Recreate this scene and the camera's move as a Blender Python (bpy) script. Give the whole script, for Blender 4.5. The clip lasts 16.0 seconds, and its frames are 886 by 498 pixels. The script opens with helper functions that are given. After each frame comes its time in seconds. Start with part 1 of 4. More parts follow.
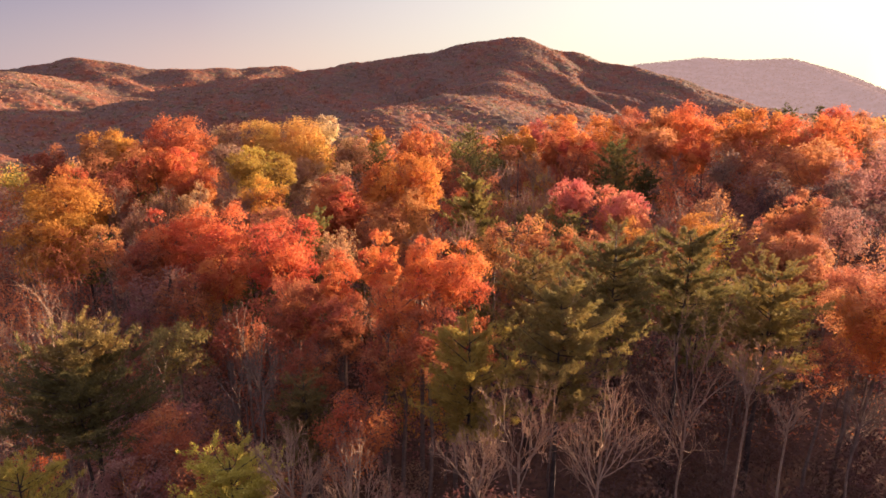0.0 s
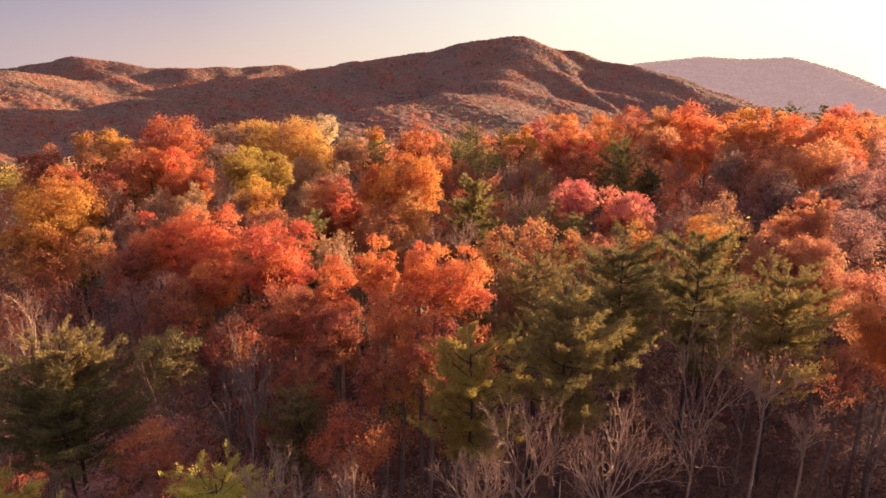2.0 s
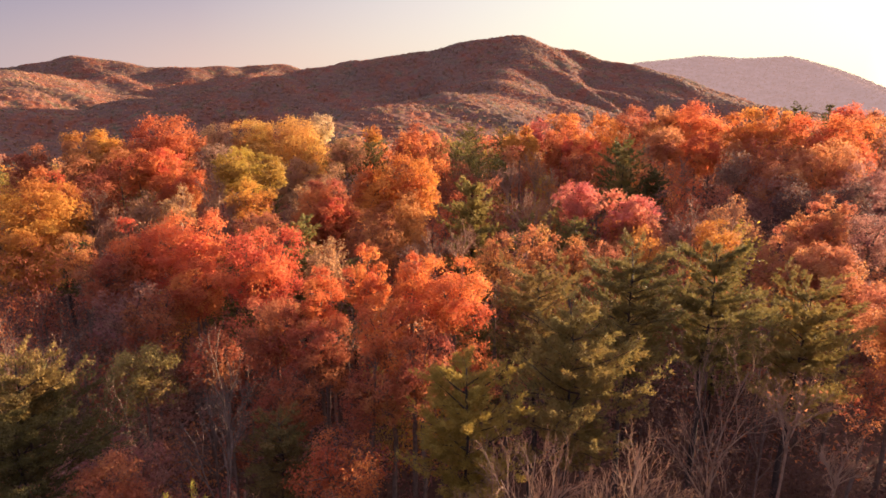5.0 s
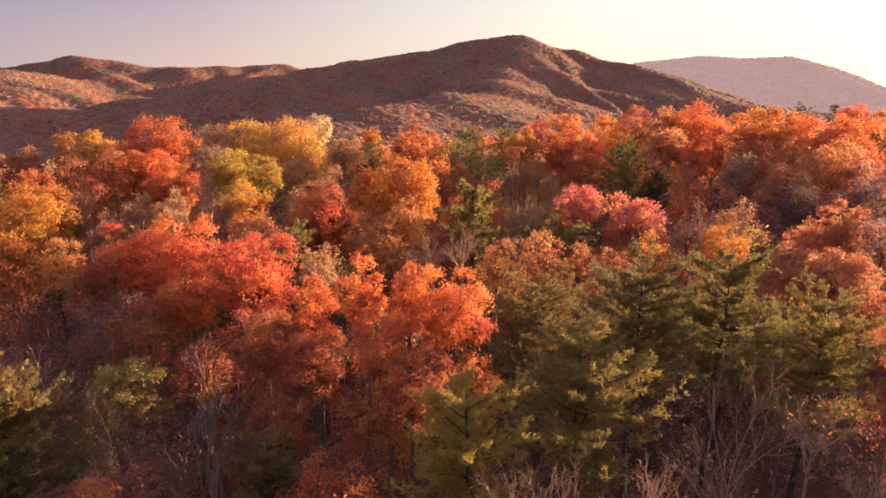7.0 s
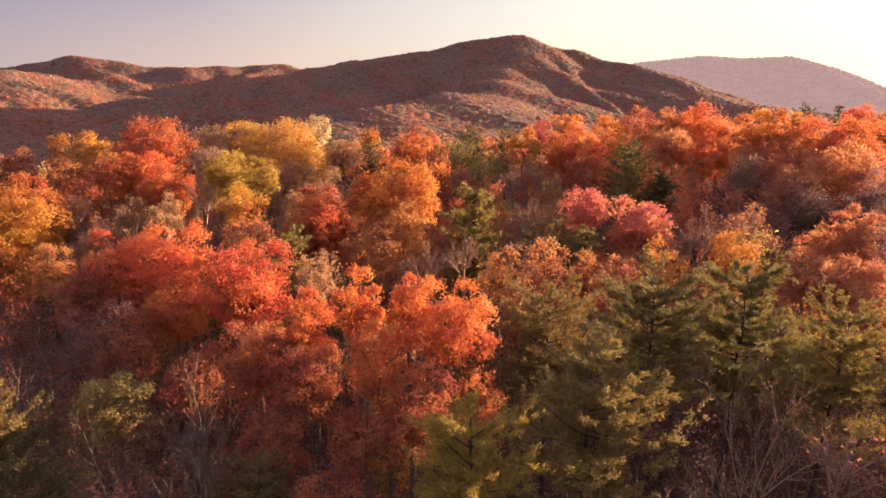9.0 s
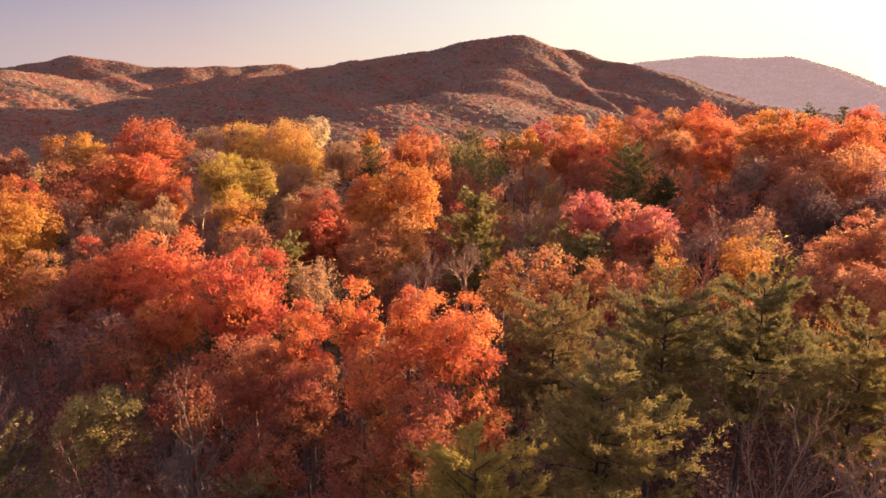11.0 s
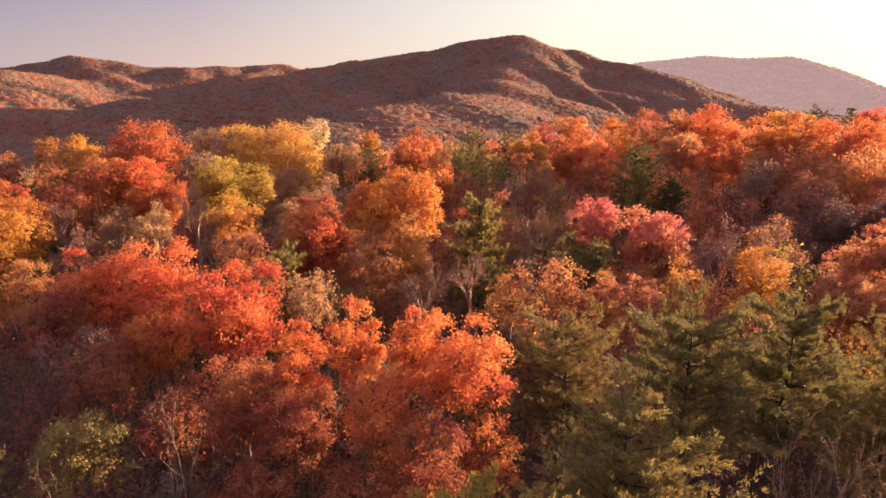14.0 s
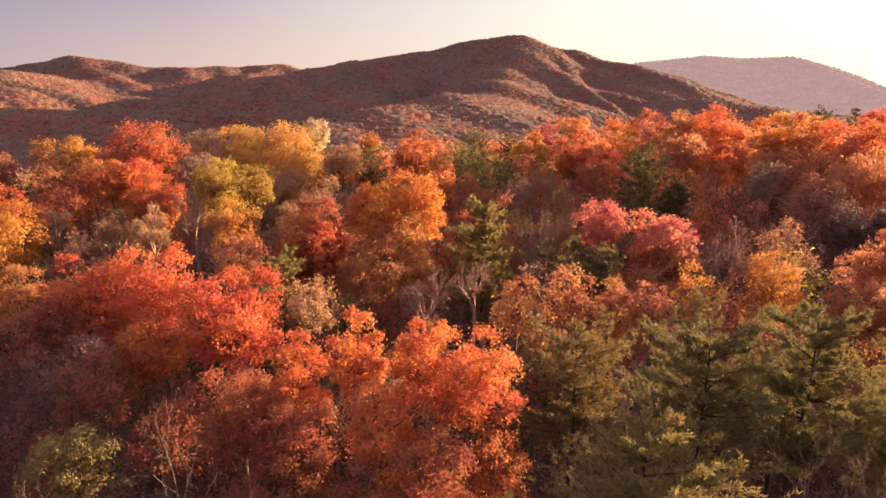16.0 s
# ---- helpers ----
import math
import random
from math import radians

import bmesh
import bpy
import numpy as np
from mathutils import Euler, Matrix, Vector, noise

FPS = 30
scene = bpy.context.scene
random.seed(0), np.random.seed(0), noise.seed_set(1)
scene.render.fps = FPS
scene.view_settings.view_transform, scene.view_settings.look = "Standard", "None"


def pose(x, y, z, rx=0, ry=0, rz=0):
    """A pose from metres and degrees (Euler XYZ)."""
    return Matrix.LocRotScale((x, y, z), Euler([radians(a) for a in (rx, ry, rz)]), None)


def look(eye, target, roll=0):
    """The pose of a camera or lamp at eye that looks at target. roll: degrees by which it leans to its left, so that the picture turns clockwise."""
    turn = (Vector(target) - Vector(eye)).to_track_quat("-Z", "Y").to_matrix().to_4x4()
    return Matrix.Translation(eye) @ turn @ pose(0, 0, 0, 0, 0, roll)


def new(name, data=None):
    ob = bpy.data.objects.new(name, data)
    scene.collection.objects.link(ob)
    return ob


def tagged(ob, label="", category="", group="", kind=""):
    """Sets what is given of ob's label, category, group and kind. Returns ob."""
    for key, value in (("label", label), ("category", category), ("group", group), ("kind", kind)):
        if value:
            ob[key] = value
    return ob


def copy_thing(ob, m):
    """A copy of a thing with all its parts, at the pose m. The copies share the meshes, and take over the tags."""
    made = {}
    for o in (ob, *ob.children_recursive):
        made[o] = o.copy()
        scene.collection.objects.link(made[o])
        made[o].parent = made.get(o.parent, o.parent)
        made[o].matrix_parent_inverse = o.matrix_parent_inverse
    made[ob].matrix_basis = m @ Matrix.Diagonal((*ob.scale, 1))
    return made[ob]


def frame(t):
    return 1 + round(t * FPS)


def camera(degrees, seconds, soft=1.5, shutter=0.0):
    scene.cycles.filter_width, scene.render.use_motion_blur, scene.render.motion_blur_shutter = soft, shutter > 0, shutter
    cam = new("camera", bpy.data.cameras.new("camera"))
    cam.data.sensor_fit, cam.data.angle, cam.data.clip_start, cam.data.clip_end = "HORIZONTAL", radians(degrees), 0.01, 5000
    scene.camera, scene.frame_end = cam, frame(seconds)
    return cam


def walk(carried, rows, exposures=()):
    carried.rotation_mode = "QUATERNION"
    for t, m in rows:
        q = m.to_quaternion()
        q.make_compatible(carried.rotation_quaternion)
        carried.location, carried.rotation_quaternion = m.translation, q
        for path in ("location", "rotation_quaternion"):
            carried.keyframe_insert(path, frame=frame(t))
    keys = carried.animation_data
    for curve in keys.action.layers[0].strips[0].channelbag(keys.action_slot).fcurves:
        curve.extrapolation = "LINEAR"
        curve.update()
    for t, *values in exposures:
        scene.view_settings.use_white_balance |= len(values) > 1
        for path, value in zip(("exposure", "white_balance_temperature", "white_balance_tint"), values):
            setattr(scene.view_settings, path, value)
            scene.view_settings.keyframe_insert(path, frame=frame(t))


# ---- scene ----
cam = camera(73.0, 16.0, soft=1.6)
# seconds, x, y, z, degrees of pitch: a slow level flight over the canopy
PATH = [
    (0, 0.000, 0.000, 30.000, -15.947), (1, -0.020, 0.690, 29.985, -15.980), (2, 0.010, 1.505, 29.962, -16.030),
    (3, 0.090, 2.390, 29.938, -16.060), (4, 0.180, 3.300, 29.915, -16.085), (5, 0.290, 4.209, 29.900, -16.105),
    (6, 0.360, 5.105, 29.895, -16.109), (7, 0.350, 5.978, 29.901, -16.109), (8, 0.320, 6.823, 29.922, -16.109),
    (9, 0.280, 7.638, 29.957, -16.109), (10, 0.257, 8.424, 30.006, -16.109), (11, 0.215, 9.183, 30.067, -16.109),
    (12, 0.150, 9.918, 30.135, -16.109), (13, 0.040, 10.626, 30.201, -16.109), (14, -0.066, 11.305, 30.257, -16.109),
    (15, -0.182, 11.945, 30.287, -16.109), (16, -0.310, 12.532, 30.290, -16.109),
]
EXPOSURE = 2.62
walk(cam, [(t, pose(x, y, z, 90 + p, 0, 0)) for t, x, y, z, p in PATH], exposures=[(0, EXPOSURE, 6350, 12), (16, EXPOSURE, 6350, 12)])

# ---- light: a low sun to the right of the view, and its sky ----
SUN_AZIMUTH, SUN_HEIGHT = 53.0, 7.2
world = bpy.data.worlds.new("sky")
scene.world = world
world.use_nodes = True
wn, wl = world.node_tree.nodes, world.node_tree.links
sky = wn.new("ShaderNodeTexSky")
sky.sky_type = "NISHITA"
sky.sun_disc = False
sky.sun_elevation, sky.sun_rotation = radians(SUN_HEIGHT), radians(SUN_AZIMUTH)
sky.air_density, sky.dust_density, sky.ozone_density = 1.0, 1.0, 4.0
# evening haze over the clear sky: cream towards the sun, peach and lilac away from it
where, parts = wn.new("ShaderNodeTexCoord"), wn.new("ShaderNodeSeparateXYZ")
wl.new(where.outputs["Generated"], parts.inputs[0])
sunward = wn.new("ShaderNodeVectorMath")
sunward.operation = "DOT_PRODUCT"
wl.new(where.outputs["Generated"], sunward.inputs[0])
sunward.inputs[1].default_value = (math.sin(radians(SUN_AZIMUTH)), math.cos(radians(SUN_AZIMUTH)), 0)


def sky_ramp(stops):
    r, m = wn.new("ShaderNodeValToRGB"), wn.new("ShaderNodeMapRange")
    wl.new(sunward.outputs["Value"], m.inputs[0])
    m.inputs[1].default_value, m.inputs[2].default_value = -1.0, 1.0
    wl.new(m.outputs[0], r.inputs[0])
    e = r.color_ramp.elements
    while len(e) < len(stops):
        e.new(0.5)
    for i, (at, c) in enumerate(stops):
        e[i].position, e[i].color = at, (*c, 1)
    return r.outputs[0]


low = sky_ramp([(0, (0.420, 0.450, 0.640)), (0.48, (0.600, 0.452, 0.475)), (0.632, (0.880, 0.620, 0.530)), (0.71, (0.985, 0.730, 0.585)), (0.795, (1.060, 0.860, 0.675)), (0.90, (1.150, 1.060, 0.800)), (0.975, (1.290, 1.221, 0.845)), (1, (5.000, 3.900, 2.600))])
high = sky_ramp([(0, (0.380, 0.450, 0.740)), (0.48, (0.262, 0.226, 0.340)), (0.632, (0.420, 0.355, 0.440)), (0.795, (0.880, 0.760, 0.690)), (0.90, (1.118, 1.041, 0.840)), (0.975, (1.290, 1.221, 0.860)), (1, (3.600, 3.000, 2.200))])
lift, haze, both = wn.new("ShaderNodeMapRange"), wn.new("ShaderNodeMix"), wn.new("ShaderNodeMix")
wl.new(parts.outputs["Z"], lift.inputs[0])
lift.inputs[1].default_value, lift.inputs[2].default_value = 0.0, 0.16
haze.data_type = both.data_type = "RGBA"
wl.new(lift.outputs[0], haze.inputs[0])
wl.new(low, haze.inputs[6])
wl.new(high, haze.inputs[7])
both.inputs[0].default_value = 0.96
wl.new(sky.outputs[0], both.inputs[6])
overhead, dome = wn.new("ShaderNodeMapRange"), wn.new("ShaderNodeMix")
dome.data_type = "RGBA"
wl.new(parts.outputs["Z"], overhead.inputs[0])
overhead.inputs[1].default_value, overhead.inputs[2].default_value = 0.2, 0.8
wl.new(overhead.outputs[0], dome.inputs[0])
wl.new(haze.outputs[2], dome.inputs[6])
dome.inputs[7].default_value = (1.18, 1.18, 1.80, 1)
wl.new(dome.outputs[2], both.inputs[7])
wl.new(both.outputs[2], wn["Background"].inputs[0])
wn["Background"].inputs[1].default_value = 0.15

sun = new("sun", bpy.data.lights.new("sun", "SUN"))
sun.data.energy, sun.data.angle, sun.data.color = 5.0, radians(0.5), (1.0, 0.78, 0.56)
az, el = radians(SUN_AZIMUTH), radians(SUN_HEIGHT)
sun.matrix_world = look((0, 0, 0), (-math.sin(az) * math.cos(el), -math.cos(az) * math.cos(el), -math.sin(el)))
sun.location = (60, 20, 80)


# ---- materials ----
def shader(name):
    m = bpy.data.materials.new(name)
    m.use_nodes = True
    return m, m.node_tree.nodes, m.node_tree.links, m.node_tree.nodes["Principled BSDF"]


def mixed(nodes, links, fac, a, b, kind="MIX"):
    """A colour mix node; fac, a and b are sockets or values."""
    n = nodes.new("ShaderNodeMix")
    n.data_type, n.blend_type = "RGBA", kind
    for key, value in ((0, fac), (6, a), (7, b)):
        if isinstance(value, bpy.types.NodeSocket):
            links.new(value, n.inputs[key])
        else:
            n.inputs[key].default_value = (*value, 1) if isinstance(value, tuple) else value
    return n.outputs[2]


def noisy(nodes, links, scale, detail=3, coords="Object"):
    c, n = nodes.new("ShaderNodeTexCoord"), nodes.new("ShaderNodeTexNoise")
    links.new(c.outputs[coords], n.inputs["Vector"])
    n.inputs["Scale"].default_value, n.inputs["Detail"].default_value = scale, detail
    return n.outputs["Fac"]


def ramp(nodes, links, fac, stops):
    n = nodes.new("ShaderNodeValToRGB")
    links.new(fac, n.inputs[0])
    e = n.color_ramp.elements
    while len(e) < len(stops):
        e.new(0.5)
    for i, (at, c) in enumerate(stops):
        e[i].position, e[i].color = at, (*c, 1)
    return n.outputs[0]


def leaf_material(name, a, b, c, through_light=0.5):
    """Leaves that range from a to b, with a few of colour c, each leaf and each tree a little different."""
    m, nodes, links, bsdf = shader(name)
    geo, info = nodes.new("ShaderNodeNewGeometry"), nodes.new("ShaderNodeObjectInfo")
    base = ramp(nodes, links, geo.outputs["Random Per Island"], [(0.0, a), (0.6, b), (0.86, b), (1.0, c)])
    patch = ramp(nodes, links, noisy(nodes, links, 0.55), [(0.35, (0, 0, 0)), (0.65, (1, 1, 1))])
    base = mixed(nodes, links, mixed(nodes, links, 1.0, patch, (0.45, 0.45, 0.45), "MULTIPLY"), base, c)
    hsv = nodes.new("ShaderNodeHueSaturation")
    for key, lo, hi in (("Hue", 0.488, 0.512), ("Value", 0.85, 1.12)):
        r = nodes.new("ShaderNodeMapRange")
        links.new(info.outputs["Random"], r.inputs[0])
        r.inputs[3].default_value, r.inputs[4].default_value = lo, hi
        links.new(r.outputs[0], hsv.inputs[key])
    links.new(base, hsv.inputs["Color"])
    links.new(hsv.outputs[0], bsdf.inputs["Base Color"])
    bsdf.inputs["Roughness"].default_value = 0.75
    bsdf.inputs["Specular IOR Level"].default_value = 0.08
    tr, mx = nodes.new("ShaderNodeBsdfTranslucent"), nodes.new("ShaderNodeMixShader")
    links.new(hsv.outputs[0], tr.inputs[0])
    mx.inputs[0].default_value = through_light
    links.new(bsdf.outputs[0], mx.inputs[1])
    links.new(tr.outputs[0], mx.inputs[2])
    links.new(mx.outputs[0], nodes["Material Output"].inputs[0])
    return m


def bark_material(name, a, b):
    m, nodes, links, bsdf = shader(name)
    links.new(ramp(nodes, links, noisy(nodes, links, 4.0, 6), [(0.3, a), (0.7, b)]), bsdf.inputs["Base Color"])
    bump = nodes.new("ShaderNodeBump")
    bump.inputs["Strength"].default_value, bump.inputs["Distance"].default_value = 0.6, 0.03
    links.new(noisy(nodes, links, 14.0, 4), bump.inputs["Height"])
    links.new(bump.outputs[0], bsdf.inputs["Normal"])
    bsdf.inputs["Roughness"].default_value = 0.9
    bsdf.inputs["Specular IOR Level"].default_value = 0.1
    return m


LEAF = {
    "red": leaf_material("red leaves", (0.570, 0.122, 0.048), (0.640, 0.168, 0.062), (0.440, 0.092, 0.036)),
    "orange": leaf_material("orange leaves", (0.580, 0.140, 0.042), (0.640, 0.205, 0.060), (0.500, 0.105, 0.038)),
    "amber": leaf_material("amber leaves", (0.490, 0.156, 0.034), (0.560, 0.208, 0.044), (0.450, 0.110, 0.034)),
    "gold": leaf_material("gold leaves", (0.430, 0.165, 0.030), (0.490, 0.212, 0.040), (0.425, 0.143, 0.035)),
    "yellow": leaf_material("yellow leaves", (0.560, 0.282, 0.056), (0.610, 0.340, 0.078), (0.480, 0.185, 0.055)),
    "pale": leaf_material("pale yellow leaves", (0.538, 0.360, 0.160), (0.595, 0.424, 0.203), (0.442, 0.254, 0.116)),
    "rust": leaf_material("rust leaves", (0.346, 0.101, 0.043), (0.442, 0.148, 0.058), (0.260, 0.060, 0.034)),
    "umber": leaf_material("brown-red leaves", (0.270, 0.110, 0.078), (0.340, 0.145, 0.098), (0.215, 0.090, 0.066)),
    "pink": leaf_material("pink leaves", (0.545, 0.142, 0.090), (0.595, 0.185, 0.112), (0.465, 0.110, 0.066)),
    "brick": leaf_material("brick red leaves", (0.460, 0.120, 0.042), (0.540, 0.166, 0.052), (0.385, 0.090, 0.034)),
    "bronze": leaf_material("bronze leaves", (0.40, 0.145, 0.048), (0.48, 0.195, 0.062), (0.33, 0.105, 0.044)),
    "salmon": leaf_material("salmon leaves", (0.430, 0.142, 0.058), (0.490, 0.192, 0.078), (0.370, 0.112, 0.050)),
    "olive": leaf_material("olive leaves", (0.345, 0.195, 0.036), (0.445, 0.262, 0.048), (0.270, 0.148, 0.034)),
    "tan": leaf_material("tan leaves", (0.255, 0.138, 0.080), (0.315, 0.176, 0.103), (0.235, 0.100, 0.060)),
    "straw": leaf_material("straw-coloured leaves", (0.420, 0.205, 0.088), (0.500, 0.265, 0.115), (0.370, 0.160, 0.072)),
    # brown leaves darkened so that their colour stands in for deep shade
    "shade_brown": leaf_material("shade-darkened leaves", (0.100, 0.052, 0.040), (0.140, 0.068, 0.048), (0.085, 0.042, 0.034)),
    "pine": leaf_material("pine needles", (0.112, 0.092, 0.032), (0.180, 0.134, 0.038), (0.245, 0.146, 0.040), 0.30),
    # yellow needles, lightened to make up for sunlight these pines don't get
    "lime": leaf_material("yellow needles", (0.330, 0.235, 0.040), (0.420, 0.300, 0.050), (0.300, 0.190, 0.040), 0.35),
    "dark_pine": leaf_material("dark pine needles", (0.085, 0.074, 0.025), (0.128, 0.106, 0.029), (0.175, 0.125, 0.034), 0.25),
    "light_pine": leaf_material("yellow-green needles", (0.160, 0.116, 0.035), (0.238, 0.162, 0.043), (0.285, 0.152, 0.044), 0.30),
}
BARK = bark_material("grey brown bark", (0.090, 0.054, 0.038), (0.185, 0.115, 0.078))
DARK_BARK = bark_material("dark pine bark", (0.030, 0.020, 0.015), (0.070, 0.045, 0.033))
TWIG = bark_material("reddish brown twigs", (0.21, 0.108, 0.062), (0.36, 0.195, 0.112))
PALE_BARK = bark_material("pale grey bark", (0.175, 0.100, 0.060), (0.31, 0.186, 0.114))

SOIL, nodes, links, bsdf = shader("leaf litter")
litter = ramp(nodes, links, noisy(nodes, links, 2.2, 8), [(0.3, (0.04, 0.022, 0.015)), (0.55, (0.11, 0.052, 0.028)), (0.75, (0.17, 0.085, 0.042))])
litter = mixed(nodes, links, noisy(nodes, links, 0.02, 4), litter, (0.09, 0.045, 0.028))
# on the hills a lighter woods tone replaces litter, to lift the dark gaps
spot, hills = nodes.new("ShaderNodeTexCoord"), nodes.new("ShaderNodeMapRange")
axes = nodes.new("ShaderNodeSeparateXYZ")
links.new(spot.outputs["Object"], axes.inputs[0])
links.new(axes.outputs["Y"], hills.inputs[0])
hills.inputs[1].default_value, hills.inputs[2].default_value = 200.0, 420.0
hill_floor = ramp(nodes, links, noisy(nodes, links, 0.09, 5), [(0.35, (0.24, 0.105, 0.065)), (0.55, (0.20, 0.118, 0.085)), (0.7, (0.27, 0.135, 0.075))])
links.new(mixed(nodes, links, hills.outputs[0], litter, hill_floor), bsdf.inputs["Base Color"])
bump = nodes.new("ShaderNodeBump")
bump.inputs["Strength"].default_value, bump.inputs["Distance"].default_value = 0.8, 0.15
links.new(noisy(nodes, links, 3.0, 8), bump.inputs["Height"])
links.new(bump.outputs[0], bsdf.inputs["Normal"])
bsdf.inputs["Roughness"].default_value = 0.95
bsdf.inputs["Specular IOR Level"].default_value = 0.02


def woods_material(name, stops, patches, fine, through_light=0.0):
    """Woods far off: every crown of its own colour, with stands of other kinds of tree."""
    m, nodes, links, bsdf = shader(name)
    if through_light:
        own = nodes.new("ShaderNodeNewGeometry").outputs["Random Per Island"]
    else:
        mark = nodes.new("ShaderNodeAttribute")
        mark.attribute_name = "tree"
        own = mark.outputs["Fac"]
    spread = mixed(nodes, links, 0.6, own, ramp(nodes, links, noisy(nodes, links, 0.03, 3), [(0.3, (0, 0, 0)), (0.7, (1, 1, 1))]))
    crown = ramp(nodes, links, spread, stops)
    stand = ramp(nodes, links, noisy(nodes, links, 0.008, 5), [(0.45, (0, 0, 0)), (0.62, (0.6, 0.6, 0.6))])
    crown = mixed(nodes, links, stand, crown, patches)
    mottled = ramp(nodes, links, noisy(nodes, links, fine, 3), [(0.3, (0.78, 0.78, 0.78)), (0.7, (1.12, 1.12, 1.12))])
    colour = mixed(nodes, links, 1.0, crown, mottled, "MULTIPLY")
    links.new(colour, bsdf.inputs["Base Color"])
    bump = nodes.new("ShaderNodeBump")
    bump.inputs["Strength"].default_value, bump.inputs["Distance"].default_value = 0.5, 1.0
    links.new(noisy(nodes, links, fine, 4), bump.inputs["Height"])
    links.new(bump.outputs[0], bsdf.inputs["Normal"])
    bsdf.inputs["Roughness"].default_value = 0.9
    bsdf.inputs["Specular IOR Level"].default_value = 0.05
    if through_light:
        tr, mx = nodes.new("ShaderNodeBsdfTranslucent"), nodes.new("ShaderNodeMixShader")
        links.new(colour, tr.inputs[0])
        mx.inputs[0].default_value = through_light
        links.new(bsdf.outputs[0], mx.inputs[1])
        links.new(tr.outputs[0], mx.inputs[2])
        links.new(mx.outputs[0], nodes["Material Output"].inputs[0])
    return m


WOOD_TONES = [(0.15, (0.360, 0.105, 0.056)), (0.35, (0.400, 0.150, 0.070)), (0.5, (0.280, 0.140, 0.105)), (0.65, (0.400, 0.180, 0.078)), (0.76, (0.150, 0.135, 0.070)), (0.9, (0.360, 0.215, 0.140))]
# closed canopy: woods tones darkened to stand in for shade between leaves
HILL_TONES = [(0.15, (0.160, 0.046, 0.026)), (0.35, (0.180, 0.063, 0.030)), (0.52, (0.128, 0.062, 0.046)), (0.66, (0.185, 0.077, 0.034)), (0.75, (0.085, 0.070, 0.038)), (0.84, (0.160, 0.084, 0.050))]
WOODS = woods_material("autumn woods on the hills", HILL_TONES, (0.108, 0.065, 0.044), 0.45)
VALLEY = woods_material("leafy crowns of the far woods", WOOD_TONES, (0.230, 0.145, 0.080), 0.6, 0.35)
# haze is painted here as a faint emission over a dull base
HAZE_GLOW, nodes, links, bsdf = shader("distant mountain with haze as glow")
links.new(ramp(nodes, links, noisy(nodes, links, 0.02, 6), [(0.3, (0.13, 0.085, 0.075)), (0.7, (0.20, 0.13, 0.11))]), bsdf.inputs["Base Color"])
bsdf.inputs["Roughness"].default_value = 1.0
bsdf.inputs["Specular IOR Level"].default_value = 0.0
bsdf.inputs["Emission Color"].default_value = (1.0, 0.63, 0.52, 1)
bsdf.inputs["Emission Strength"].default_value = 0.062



# ---- mesh building ----
def mesh_of(name, verts, faces, material, smooth=False):
    """A mesh of arrays: verts (n, 3), faces (m, 3 or 4)."""
    me = bpy.data.meshes.new(name)
    verts, faces = np.asarray(verts, np.float32), np.asarray(faces, np.int32)
    k = faces.shape[1]
    me.vertices.add(len(verts))
    me.vertices.foreach_set("co", verts.ravel())
    me.loops.add(faces.size)
    me.loops.foreach_set("vertex_index", faces.ravel())
    me.polygons.add(len(faces))
    me.polygons.foreach_set("loop_start", np.arange(0, faces.size, k, dtype=np.int32))
    me.polygons.foreach_set("loop_total", np.full(len(faces), k, np.int32))
    if smooth:
        me.polygons.foreach_set("use_smooth", np.ones(len(faces), bool))
    me.update(calc_edges=True)
    me.materials.append(material)
    return me


def piece(name, verts, faces, material, parent, label="", smooth=False):
    ob = new(name, mesh_of(name, verts, faces, material, smooth))
    ob.parent = parent
    return tagged(ob, label)


def tube(path, radii, sides):
    """A tapered limb along a path, as arrays of verts and quads."""
    path, radii = np.asarray(path, float), np.asarray(radii, float)
    way = np.gradient(path, axis=0)
    way /= np.linalg.norm(way, axis=1, keepdims=True) + 1e-9
    ref = np.array([1.0, 0, 0]) if abs(way[0, 0]) < 0.8 else np.array([0, 1.0, 0])
    u = np.cross(way, ref)
    u /= np.linalg.norm(u, axis=1, keepdims=True) + 1e-9
    v = np.cross(way, u)
    a = np.arange(sides) * 2 * np.pi / sides
    ring = u[:, None] * np.cos(a)[None, :, None] + v[:, None] * np.sin(a)[None, :, None]
    verts = (path[:, None] + ring * radii[:, None, None]).reshape(-1, 3)
    k = np.arange(len(path) - 1)[:, None] * sides
    j, n = np.arange(sides)[None], (np.arange(sides)[None] + 1) % sides
    faces = np.stack([k + j, k + n, k + n + sides, k + j + sides], -1).reshape(-1, 4)
    return verts, faces


def joined(pieces):
    verts, faces, n = [], [], 0
    for v, f in pieces:
        verts.append(v)
        faces.append(f + n)
        n += len(v)
    return np.concatenate(verts), np.concatenate(faces)


def unit(v):
    return v / (np.linalg.norm(v, axis=-1, keepdims=True) + 1e-9)


def leaves(rng, spots, facing, size, narrow=0.55, spread=0.9):
    """Pointed leaves at the spots, turned roughly to facing."""
    n = len(spots)
    normal = unit(unit(facing) + spread * rng.normal(size=(n, 3)) * 0.75)
    along = unit(np.cross(normal, rng.normal(size=(n, 3))))
    side = np.cross(normal, along)
    s = size * rng.uniform(0.65, 1.35, (n, 1))
    verts = np.stack([spots - along * s * 0.7 + side * s * narrow, spots - along * s * 0.5 - side * s * narrow, spots + along * s * 1.2 + normal * s * 0.15], 1)
    return verts.reshape(-1, 3), np.arange(3 * n).reshape(-1, 3)


